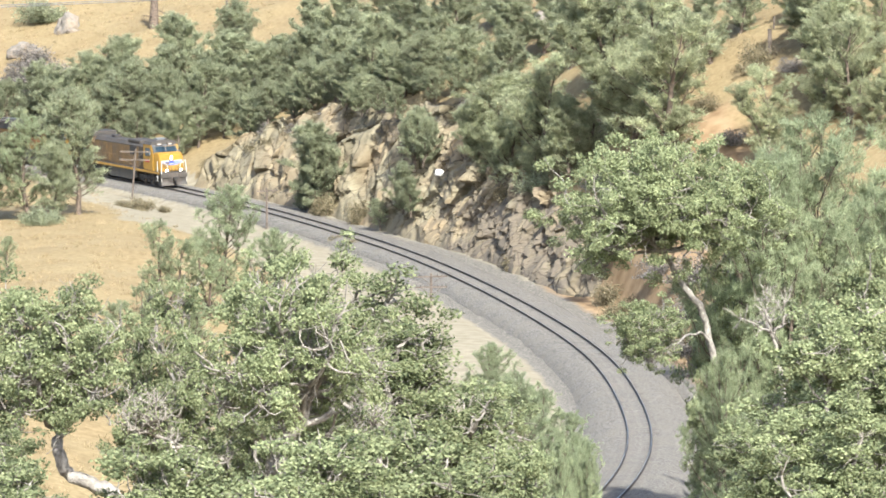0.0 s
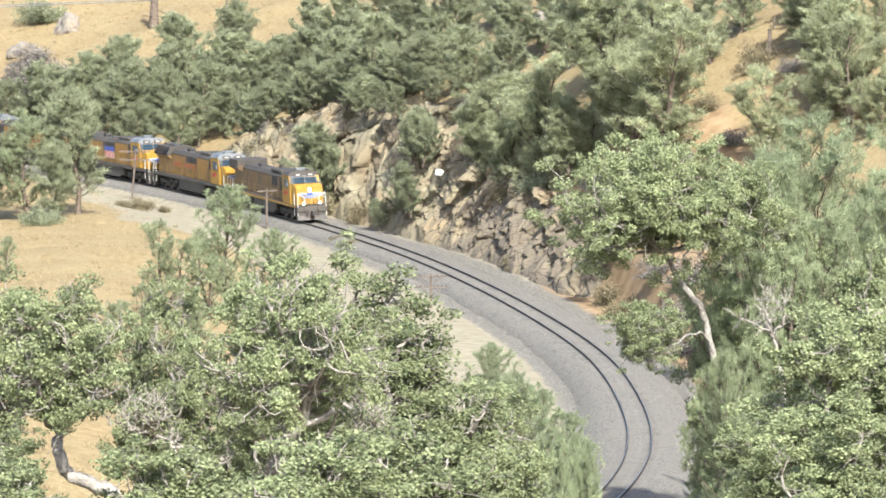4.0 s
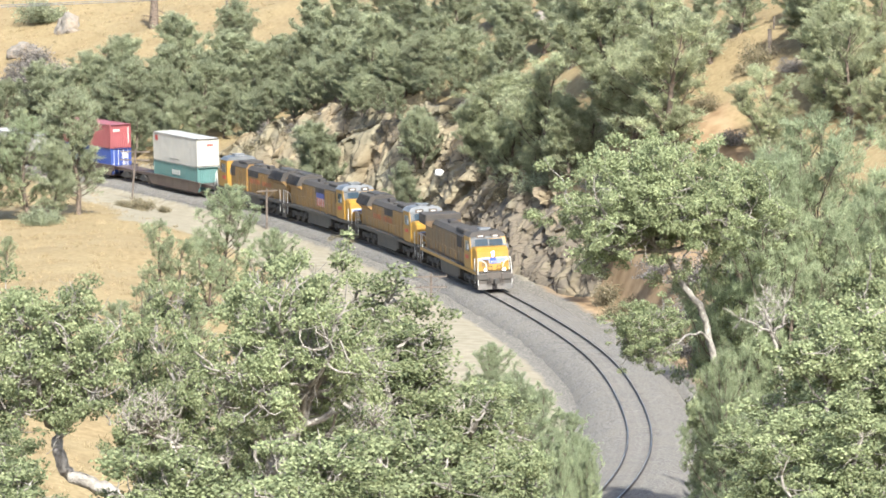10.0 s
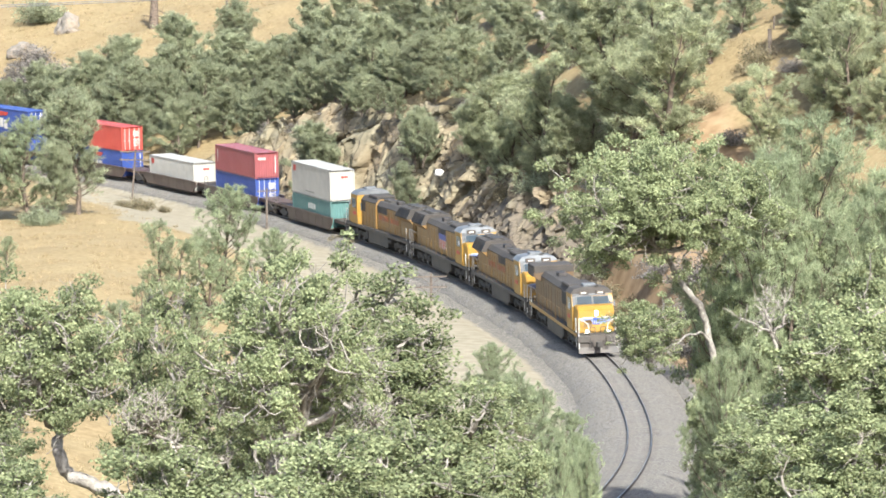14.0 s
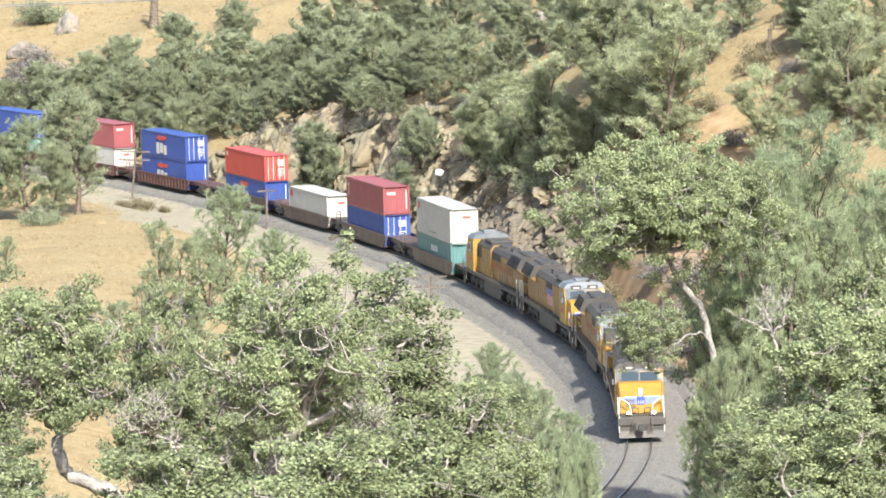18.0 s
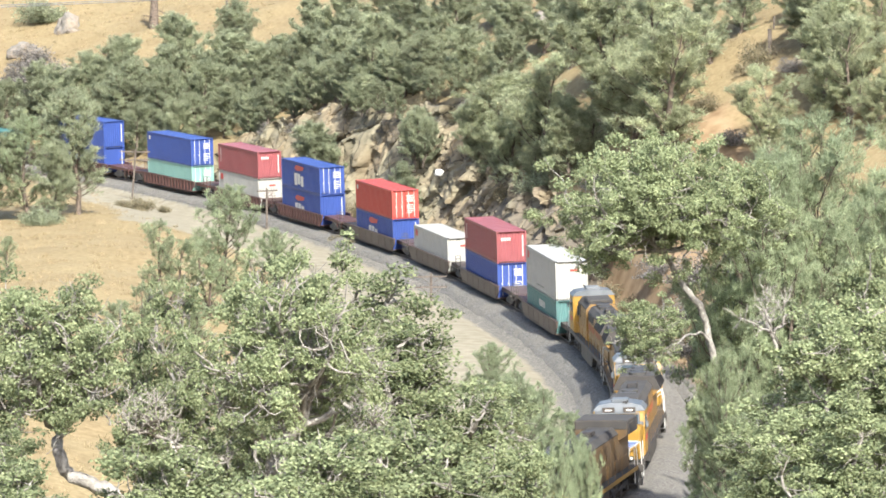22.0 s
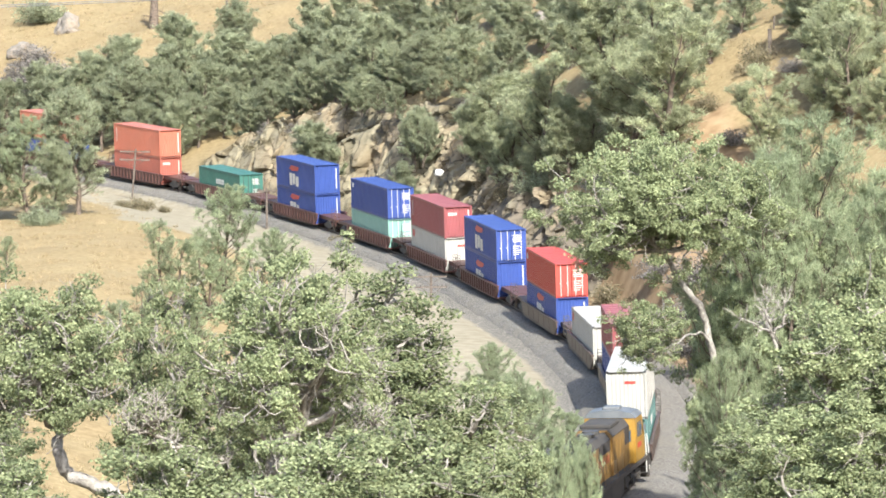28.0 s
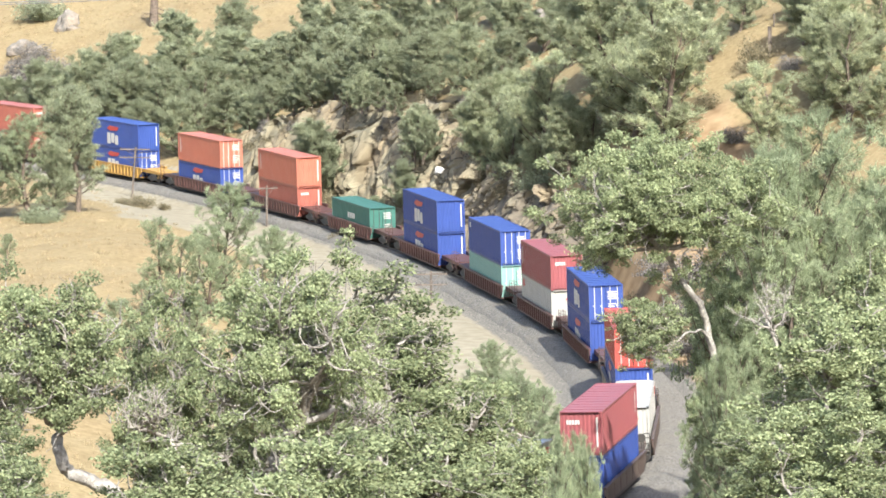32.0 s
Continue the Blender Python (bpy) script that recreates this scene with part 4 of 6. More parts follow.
def paint(name, c, dirt=(0.16, 0.12, 0.09), fac=0.35, rough=0.45, metal=0.0, rnd=0.0):
    c = tuple(v * 0.87 for v in c)
    dirt = tuple(v * 0.87 for v in dirt)
    d = tuple(v * 0.88 for v in c)
    return noisy(name, [(0.35, d), (0.65, c)], scale=1.3, rough=rough, metal=metal, second=dirt, second_scale=0.8, second_fac=fac, spec=0.4, rnd=rnd)


# yellow darkened in its colour for the hoods' shaded sides, plus dirt patches
M_YEL = paint("shaded_armour_yellow_paint", (0.235, 0.132, 0.034), dirt=(0.135, 0.092, 0.052), fac=0.6)
# lead hood: side shade painted into the yellow together with heavier grime
M_YELD = paint("shaded_sooty_yellow_paint", (0.125, 0.076, 0.032), dirt=(0.07, 0.052, 0.039), fac=0.7)
M_YELC = paint("clean_yellow_paint", (0.325, 0.183, 0.026), dirt=(0.28, 0.165, 0.045), fac=0.4)
M_ROOF = paint("harbour_grey_roof", (0.045, 0.041, 0.038), dirt=(0.065, 0.055, 0.046), fac=0.6, rough=0.88)
M_CABROOF = paint("light_grey_cab_roof", (0.10, 0.11, 0.12), dirt=(0.2, 0.2, 0.2), fac=0.4, rough=0.5)
M_UNDER = paint("grey_running_gear", (0.036, 0.034, 0.032), dirt=(0.06, 0.05, 0.04), fac=0.6, rough=0.7)
M_TANK = paint("grey_fuel_tank", (0.045, 0.044, 0.043), dirt=(0.08, 0.068, 0.056), fac=0.5, rough=0.6)
M_DARKG = paint("dark_grille", (0.024, 0.024, 0.026), fac=0.3, rough=0.7)
M_WHITEP = paint("white_paint", (0.52, 0.51, 0.48), dirt=(0.5, 0.45, 0.38), fac=0.3)
M_REDP = paint("red_paint", (0.440, 0.040, 0.032), fac=0.15)
M_LETTER = paint("faded_red_lettering", (0.30, 0.085, 0.03), fac=0.3)
M_BLUEP = paint("blue_emblem_paint", (0.040, 0.080, 0.336), fac=0.1)
M_PALEBLUE = paint("pale_blue_wing_paint", (0.20, 0.27, 0.52), fac=0.1)
M_STEEL = paint("plough_steel_grey", (0.05, 0.046, 0.042), dirt=(0.095, 0.078, 0.064), fac=0.6, rough=0.6)
M_WHEEL = paint("wheel_steel", (0.072, 0.064, 0.060), fac=0.4, rough=0.5, metal=0.4)
M_WELLBR = paint("brown_well_car_paint", (0.072, 0.046, 0.037), dirt=(0.10, 0.076, 0.06), fac=0.6, rough=0.48)
M_WELLMR = paint("maroon_well_car_paint", (0.085, 0.035, 0.03), dirt=(0.09, 0.05, 0.04), fac=0.6, rough=0.5)
M_WELLYE = paint("yellow_well_car_paint", (0.384, 0.224, 0.048), dirt=(0.3, 0.17, 0.06), fac=0.5, rough=0.7)
COLOURS = {
    "blue": paint("blue_container_paint", (0.030, 0.058, 0.215), dirt=(0.03, 0.06, 0.25), fac=0.3),
    "maroon": paint("maroon_container_paint", (0.235, 0.07, 0.075), dirt=(0.25, 0.06, 0.06), fac=0.35),
    "red": paint("red_container_paint", (0.36, 0.055, 0.042), dirt=(0.38, 0.06, 0.04), fac=0.3),
    "orange": paint("orange_container_paint", (0.37, 0.125, 0.08), dirt=(0.36, 0.10, 0.06), fac=0.35),
    "rust": paint("rust_red_container_paint", (0.30, 0.095, 0.07), dirt=(0.3, 0.08, 0.05), fac=0.35),
    "white": paint("white_container_paint", (0.35, 0.342, 0.315), dirt=(0.40, 0.37, 0.32), fac=0.35),
    "teal": paint("teal_container_paint", (0.085, 0.175, 0.165), dirt=(0.10, 0.17, 0.16), fac=0.5),
    "mint": paint("mint_container_paint", (0.18, 0.32, 0.28), dirt=(0.2, 0.33, 0.28), fac=0.4),
    "green": paint("green_container_paint", (0.04, 0.125, 0.10), dirt=(0.05, 0.14, 0.11), fac=0.35),
}


def glass_material():
    m = bpy.data.materials.new("cab_window_glass")
    m.use_nodes = True
    b = m.node_tree.nodes["Principled BSDF"]
    b.inputs["Base Color"].default_value = (0.035, 0.06, 0.085, 1)
    b.inputs["Roughness"].default_value, b.inputs["Specular IOR Level"].default_value = 0.015, 0.3
    return m


def glow_material(name, c, k):
    m = bpy.data.materials.new(name)
    m.use_nodes = True
    b = m.node_tree.nodes["Principled BSDF"]
    b.inputs["Base Color"].default_value = (*c, 1)
    b.inputs["Emission Color"].default_value = (*c, 1)
    b.inputs["Emission Strength"].default_value = k
    return m


M_GLASS = glass_material()
M_LAMP = glow_material("lit_headlight", (1.0, 0.93, 0.75), 10.0)


def sym(x0, x1, y0, y1, z0, z1):
    """The same box on both sides."""
    return ((x0, x1, y0, y1, z0, z1), (x0, x1, -y1, -y0, z0, z1))


def wheelset_mesh():
    bm = bmesh.new()
    for y in (-0.76, 0.76):
        rod(bm, (0, y - 0.06, 0), (0, y + 0.06, 0), 0.5, 18)
        rod(bm, (0, y * 0.92 - 0.02, 0), (0, y * 0.92 + 0.02, 0), 0.535, 18)
    rod(bm, (0, -1.0, 0), (0, 1.0, 0), 0.09, 8)
    me = bpy.data.meshes.new("wheelset")
    bm.to_mesh(me)
    bm.free()
    me.materials.append(M_WHEEL)
    return me


WHEELSET = wheelset_mesh()


def loco_truck(parent, x):
    bm = bmesh.new()
    for sy in (-1, 1):
        y = sy * 1.08
        prism(bm, [(-2.5, 0.62), (-2.35, 0.98), (2.35, 0.98), (2.5, 0.62), (1.75, 0.5), (0.9, 0.62), (-0.9, 0.62), (-1.75, 0.5)], y - 0.07, y + 0.07)
        for ax in (-1.85, 0, 1.85):
            box(bm, ax - 0.2, ax + 0.2, y - 0.14, y + 0.14, 0.36, 0.72)
            box(bm, ax - 0.62, ax - 0.48, y - 0.1, y + 0.1, 0.5, 1.1)
        rod(bm, (-0.9, y + sy * 0.1, 0.85), (0.9, y + sy * 0.1, 0.75), 0.07, 6)
        box(bm, 0.6, 1.2, y - 0.12, y + 0.12, 0.7, 1.15)
    box(bm, -0.5, 0.5, -1.0, 1.0, 0.6, 0.9)
    t = part("truck", bm, M_UNDER, parent, "dirty grey three-axle truck")
    t.location = (x, 0, 0)
    for ax in (-1.85, 0, 1.85):
        w = part("wheelset", WHEELSET, None, t)
        w.location = (ax, 0, 0.51)
    return t


def handrails(parent, xs, y, z0=1.65, z1=2.65, name="side_handrail"):
    for sy in (-1, 1):
        segs = [((x, sy * y, z0), (x, sy * y, z1)) for x in xs]
        segs += [((xs[0], sy * y, z1), (xs[-1], sy * y, z1))]
        part(name, rods(segs, 0.014, 5), M_YEL, parent, "thin yellow handrail")


def end_rails(parent, x, sgn):
    """Bright handrails and steps at an end; sgn tells which way is out."""
    for sy in (-1, 1):
        segs = [((x, sy * 1.42, 0.55), (x, sy * 1.42, 1.7)), ((x, sy * 1.42, 1.7), (x - sgn * 0.1, sy * 1.36, 2.75)),
                ((x - sgn * 0.95, sy * 1.45, 0.6), (x - sgn * 0.95, sy * 1.45, 2.7)), ((x - sgn * 0.1, sy * 1.36, 2.75), (x, sy * 0.75, 2.35)),
                ((x, sy * 0.75, 2.35), (x, sy * 0.62, 1.62))]
        part("end_handrail", rods(segs, 0.035, 6), M_WHITEP, parent, "white bent end handrail")
        st = boxes(*[(min(x - sgn * 0.85, x - sgn * 0.1), max(x - sgn * 0.85, x - sgn * 0.1), sy * 1.25 - 0.2, sy * 1.25 + 0.2, z, z + 0.04) for z in (0.5, 0.85, 1.2)])
        part("step", st, M_STEEL, parent)


def coupler(parent, x, sgn):
    bm = boxes((min(x, x + sgn * 0.55), max(x, x + sgn * 0.55), -0.14, 0.14, 0.78, 1.02))
    box(bm, min(x + sgn * 0.4, x + sgn * 0.8), max(x + sgn * 0.4, x + sgn * 0.8), -0.24, 0.2, 0.7, 1.1, 0.04)
    part("coupler", bm, M_UNDER, parent, "dark steel coupler")


def locomotive(kind, label, flag=False, lettering=True, lit=False):
    """A six-axle wide-cab freight locomotive; kind is 'wing' (overhanging radiator) or 'flare' (sloped radiator)."""
    L = 10.8
    ob = new("locomotive")
    tagged(ob, label, "locomotive", "locomotives at the head of the train")
    part("underframe", boxes((-L + 0.3, L - 0.3, -1.5, 1.5, 1.32, 1.62), (-L + 0.6, L - 0.6, -0.7, 0.7, 0.95, 1.32), bevel=0.02), M_UNDER, ob, "grey frame and walkway")
    for sy in (-1, 1):
        part("sill_stripe", boxes((-L + 0.4, L - 0.4, sy * 1.503 - 0.012, sy * 1.503 + 0.012, 1.36, 1.60)), M_YELC if kind == "wing" else M_STEEL, ob)
    # fuel tank
    bm = bmesh.new()
    prism(bm, [(-3.3, 1.3), (3.3, 1.3), (3.3, 0.55), (3.0, 0.32), (-3.0, 0.32), (-3.3, 0.55)], -1.35, 1.35)
    part("fuel_tank", bm, M_TANK, ob, "grey steel fuel tank")
    for sy in (-1, 1):
        part("battery_box", boxes((3.4, 4.1, sy * 1.25 - 0.15, sy * 1.25 + 0.15, 0.6, 1.3), bevel=0.03), M_UNDER, ob)
        part("air_reservoir", rods([((-3.6, sy * 1.25, 1.0), (-4.4, sy * 1.25, 1.0))], 0.2, 10), M_UNDER, ob)
    for x in (6.9, -6.9):
        loco_truck(ob, x)
    # pilots
    for sgn, nm in ((1, "pilot"), (-1, "rear_pilot")):
        bm = bmesh.new()
        xa, xb = sgn * (L - 0.55), sgn * (L - 0.05)
        prof = [(xa, 1.5), (xb - sgn * 0.12, 1.5), (xb - sgn * 0.12, 0.62), (xb + sgn * 0.1, 0.2), (xa + sgn * 0.1, 0.2)]
        prism(bm, prof, -1.45, 1.45)
        box(bm, min(xb, xb - sgn * 0.3), max(xb, xb - sgn * 0.3), -1.52, -0.55, 0.95, 1.45, 0.05)
        box(bm, min(xb, xb - sgn * 0.3), max(xb, xb - sgn * 0.3), 0.55, 1.52, 0.95, 1.45, 0.05)
        part(nm, bm, M_STEEL, ob, "dull grey steel snow plough pilot")
        bm = rods([((sgn * (L + 0.02), y, 1.15), (sgn * (L + 0.14), y * 1.15, 0.55)) for y in (-0.62, -0.48, -0.36, 0.36, 0.48, 0.62)], 0.03, 5)
        part("air_hose", bm, M_DARKG, ob)
        coupler(ob, sgn * (L - 0.1), sgn)
        end_rails(ob, sgn * (L - 0.1), sgn)
    # nose and cab (front)
    nose = bmesh.new()
    prism(nose, [(L - 0.62, 1.62), (L - 0.72, 3.24), (L - 1.15, 3.5), (L - 2.0, 3.55), (L - 2.0, 1.62)], -1.44, 1.44)
    for v in nose.verts:
        if v.co.x > L - 1.3:
            v.co.y *= 0.92
    bmesh.ops.bevel(nose, geom=[e for e in nose.edges if e.calc_length() > 0.3], offset=0.06, segments=2, affect="EDGES")
    part("nose", nose, M_YELC, ob, "bright yellow rounded nose")
    cab = bmesh.new()
    prism(cab, [(L - 1.95, 1.62), (L - 1.95, 3.42), (L - 2.25, 4.13), (L - 2.45, 4.38), (L - 4.5, 4.38), (L - 4.5, 1.62)], -1.52, 1.52)
    bmesh.ops.bevel(cab, geom=[e for e in cab.edges if abs(e.verts[0].co.y - e.verts[1].co.y) < 0.01], offset=0.07, segments=2, affect="EDGES")
    cabp = part("cab", cab, M_YELC, ob, "yellow wide crew cab")
    rf = bmesh.new()
    prism(rf, [(-1.56, 4.30), (-1.28, 4.60), (-0.6, 4.72), (0.6, 4.72), (1.28, 4.60), (1.56, 4.30)], 0, 2.2)
    for v in rf.verts:
        v.co = Vector((L - 4.55 + v.co.y + (0 if v.co.y < 1 else -0.32 * max(0, (v.co.z - 4.3)) / 0.42), v.co.x, v.co.z))
    bmesh.ops.recalc_face_normals(rf, faces=rf.faces)
    part("cab_roof", rf, M_CABROOF if kind == "flare" else M_ROOF, cabp, "grey cab roof")
    # windshields
    for sy in (-1, 1):
        bm = bmesh.new()
        q = [(L - 1.965, 3.52), (L - 2.235, 4.09)]
        ys = (0.07, 1.24) if sy > 0 else (-1.24, -0.07)
        vs = [bm.verts.new((q[0][0] + 0.055, ys[0], q[0][1])), bm.verts.new((q[0][0] + 0.055, ys[1], q[0][1])), bm.verts.new((q[1][0] + 0.06, ys[1], q[1][1])), bm.verts.new((q[1][0] + 0.06, ys[0], q[1][1]))]
        g = bm.faces.new(vs)
        bmesh.ops.solidify(bm, geom=[g], thickness=0.03)
        part("windshield", bm, M_GLASS, cabp, "dark reflective windshield pane")
        part("side_window", boxes((L - 3.9, L - 2.7, sy * 1.53 - 0.02, sy * 1.53 + 0.02, 3.1, 3.95)), M_GLASS, cabp, "dark cab side window")
        part("mirror", boxes((L - 2.46, L - 2.38, sy * 1.66 - 0.07, sy * 1.66 + 0.07, 3.3, 3.65)), M_CABROOF, cabp)
    bm = bmesh.new()
    g = bm.faces.new([bm.verts.new(q) for q in ((L - 1.92, -1.47, 3.40), (L - 1.92, 1.47, 3.40), (L - 2.225, 1.47, 4.14), (L - 2.40, 1.42, 4.35), (L - 2.40, -1.42, 4.35), (L - 2.225, -1.47, 4.14))])
    bmesh.ops.solidify(bm, geom=[g], thickness=0.015)
    part("window_surround", bm, M_CABROOF, cabp, "grey panel round the windshields")
    bm = bmesh.new()
    fr = [(L - 1.93, 3.45), (L - 2.26, 4.17)]
    for y in (-1.18, 0, 1.18):
        rod(bm, (fr[0][0] + 0.03, y, fr[0][1]), (fr[1][0] + 0.05, y, fr[1][1]), 0.035, 6)
    for x, z in fr:
        rod(bm, (x + 0.035, -1.2, z), (x + 0.035, 1.2, z), 0.035, 6)
    part("window_frame", bm, M_CABROOF, cabp, "pale grey windshield frame")
    # number boards, headlight, ditch lights
    for sy in (-1, 1):
        bd = part("number_board", boxes((L - 2.46, L - 2.26, sy * 0.62 - 0.36, sy * 0.62 + 0.36, 4.2, 4.5)), M_DARKG, cabp, "black number board")
        part("number_bar", boxes((L - 2.27, L - 2.245, sy * 0.62 - 0.2, sy * 0.62 + 0.2, 4.3, 4.4)), M_WHITEP, bd, "pale unreadable number bar")
    hl = part("headlight", boxes((L - 0.82, L - 0.66, -0.16, 0.16, 2.84, 3.22), bevel=0.03), M_STEEL, ob, "twin headlight housing on the nose")
    for z in (2.94, 3.12):
        bm = bmesh.new()
        rod(bm, (L - 0.68, 0, z), (L - 0.64, 0, z), 0.11, 12)
        part("headlight_lens", bm, M_LAMP if lit else M_WHITEP, hl)
    for sy in (-1, 1):
        bm = bmesh.new()
        rod(bm, (L - 0.25, sy * 0.82, 1.78), (L - 0.12, sy * 0.82, 1.78), 0.13, 12)
        dl = part("ditch_light", bm, M_STEEL, ob)
        bm = bmesh.new()
        rod(bm, (L - 0.125, sy * 0.82, 1.78), (L - 0.105, sy * 0.82, 1.78), 0.095, 12)
        part("ditch_lens", bm, M_LAMP if lit else M_WHITEP, dl)
    # nose door and winged emblem as plain shapes
    part("nose_door", boxes((L - 0.68, L - 0.645, -0.95, -0.35, 1.7, 2.55)), M_YEL, ob)
    em = part("nose_emblem", boxes((L - 0.695, L - 0.64, -0.25, 0.25, 2.2, 2.72), bevel=0.02), M_BLUEP, ob, "blue shield emblem with red and white bars")
    for q in [(L - 0.70, L - 0.632, y - 0.025, y + 0.025, 2.27, 2.48) for y in (-0.15, 0, 0.15)]:
        part("emblem_bar", boxes(q), M_WHITEP, em)
    for sy in (-1, 1):
        part("emblem_wing", boxes(*[(L - 0.69, L - 0.645, min(sy * 0.27, sy * b), max(sy * 0.27, sy * b), z, z + 0.085) for z, b in ((2.59, 1.22), (2.48, 1.14), (2.37, 0.95), (2.26, 0.66))]), M_PALEBLUE, em)
        part("emblem_edge", boxes((L - 0.688, L - 0.648, min(sy * 0.27, sy * 1.05), max(sy * 0.27, sy * 1.2), 2.685, 2.75)), M_WHITEP, em)
    # grab irons on the nose
    part("nose_rail", rods([((L - 0.2, -0.55, 2.1), (L - 0.2, -0.55, 1.6)), ((L - 0.2, 0.55, 2.1), (L - 0.2, 0.55, 1.6)), ((L - 0.2, -0.2, 2.05), (L - 0.2, -0.2, 1.6)), ((L - 0.2, 0.2, 2.05), (L - 0.2, 0.2, 1.6)), ((L - 0.2, -0.55, 2.1), (L - 0.2, -0.2, 2.05)), ((L - 0.2, 0.55, 2.1), (L - 0.2, 0.2, 2.05))], 0.03, 5), M_UNDER, ob)
    # long hood in sections
    # hood yellows hold side shade in their colour; nose and cab stay brighter
    skin = M_YELD if kind == "wing" else M_YEL
    if kind == "wing":
        secs = [("equipment_hood", -2.0, 6.85, 1.05, 4.22), ("engine_hood", -7.6, -2.0, 1.0, 4.2)]
    else:
        secs = [("equipment_hood", 1.4, 6.85, 1.12, 4.25), ("engine_hood", -6.3, 1.4, 0.98, 4.12)]
    for nm, xa, xb, hw, zt in secs:
        bm = bmesh.new()
        prism(bm, [(-hw, 1.62), (-hw, zt - 0.35), (-hw + 0.3, zt), (hw - 0.3, zt), (hw, zt - 0.35), (hw, 1.62)], xa, xb)
        for v in bm.verts:
            v.co = Vector((v.co.y, v.co.x, v.co.z))
        bmesh.ops.recalc_face_normals(bm, faces=bm.faces)
        sec = part(nm, bm, skin, ob, "yellow hood with access doors")
        bm = bmesh.new()
        prism(bm, [(-hw - 0.012, zt - 0.40), (-hw - 0.012, zt - 0.34), (-hw + 0.29, zt + 0.02), (hw - 0.29, zt + 0.02), (hw + 0.012, zt - 0.34), (hw + 0.012, zt - 0.40)], xa + 0.02, xb - 0.02)
        for v in bm.verts:
            v.co = Vector((v.co.y, v.co.x, v.co.z))
        bmesh.ops.recalc_face_normals(bm, faces=bm.faces)
        part("hood_roof", bm, M_ROOF, sec, "dark grey hood roof")
        n = int((xb - xa) / 0.95)
        for sy in (-1, 1):
            for i in range(n):
                x = xa + (xb - xa) * (i + 0.5) / n
                w = (xb - xa) / n * 0.44
                d = part("hood_door", boxes((x - w, x + w, sy * (hw + 0.012) - 0.012, sy * (hw + 0.012) + 0.012, 1.75, zt - 0.65)), skin, sec)
    # radiators and grilles
    if kind == "wing":
        bm = bmesh.new()
        prism(bm, [(-1.02, 1.62), (-1.02, 3.45), (-1.52, 3.75), (-1.55, 4.45), (-1.2, 4.6), (1.2, 4.6), (1.55, 4.45), (1.52, 3.75), (1.02, 3.45), (1.02, 1.62)], -10.2, -7.6)
        for v in bm.verts:
            v.co = Vector((v.co.y, v.co.x, v.co.z))
        bmesh.ops.recalc_face_normals(bm, faces=bm.faces)
        rad = part("radiator_cab", bm, skin, ob, "overhanging radiator section")
        part("radiator_roof", boxes((-10.22, -7.58, -1.57, 1.57, 4.05, 4.63), bevel=0.06), M_ROOF, rad, "dark grey overhanging radiator roof")
        for sy in (-1, 1):
            part("radiator_grille", boxes((-10.1, -7.8, sy * 1.575 - 0.03, sy * 1.575 + 0.03, 3.78, 4.4)), M_DARKG, rad)
            part("blower_grille", boxes((4.3, 6.4, sy * 1.075 - 0.02, sy * 1.075 + 0.02, 2.6, 3.8)), M_DARKG, ob, "black air intake grille")
            part("brake_grille", boxes((1.9, 3.6, sy * 1.075 - 0.02, sy * 1.075 + 0.02, 2.9, 3.85)), M_DARKG, ob)
        part("exhaust_pipe", boxes((-4.6, -3.6, -0.35, 0.35, 4.1, 4.5), bevel=0.05), M_DARKG, ob)
        part("dynamic_brake_box", boxes((1.2, 4.2, -0.95, 0.95, 4.15, 4.48), bevel=0.08), M_ROOF, ob)
    else:
        bm = bmesh.new()
        prism(bm, [(-0.98, 1.62), (-0.98, 3.1), (-1.45, 3.55), (-1.05, 4.35), (1.05, 4.35), (1.45, 3.55), (0.98, 3.1), (0.98, 1.62)], -10.15, -6.3)
        for v in bm.verts:
            v.co = Vector((v.co.y, v.co.x, v.co.z))
        bmesh.ops.recalc_face_normals(bm, faces=bm.faces)
        rad = part("radiator_cab", bm, skin, ob, "flared yellow radiator section")
        for sy in (-1, 1):
            g = bmesh.new()
            vs = [g.verts.new((x, sy * (yy + 0.06), z)) for x, yy, z in ((-9.95, 1.43, 3.62), (-6.6, 1.43, 3.62), (-6.6, 1.09, 4.28), (-9.95, 1.09, 4.28))]
            bmesh.ops.solidify(g, geom=[g.faces.new(vs)], thickness=0.03)
            part("radiator_grille", g, M_DARKG, rad, "dark radiator grille")
            part("intake_grille", boxes((4.9, 6.5, sy * 1.14 - 0.02, sy * 1.14 + 0.02, 2.9, 3.85)), M_DARKG, ob)
            part("brake_grille", boxes((-1.9, 1.2, sy * 1.0 - 0.02, sy * 1.0 + 0.02, 3.15, 3.72)), M_DARKG, ob)
        bm = bmesh.new()
        prism(bm, [(-1.47, 3.52), (-1.49, 3.6), (-1.07, 4.40), (1.07, 4.40), (1.49, 3.6), (1.47, 3.52)], -10.17, -6.28)
        for v in bm.verts:
            v.co = Vector((v.co.y, v.co.x, v.co.z))
        bmesh.ops.recalc_face_normals(bm, faces=bm.faces)
        part("radiator_roof", bm, M_ROOF, rad, "dark grey sloped radiator roof")
        for x in (-9.6, -8.4, -7.2):
            bm = bmesh.new()
            rod(bm, (x, 0, 4.36), (x, 0, 4.56), 0.55, 16)
            part("radiator_fan", bm, M_TANK, rad, "round roof fan")
        for x in (-0.6, 0.7):
            bm = bmesh.new()
            rod(bm, (x, 0, 4.1), (x, 0, 4.33), 0.5, 16)
            part("brake_fan", bm, M_TANK, ob)
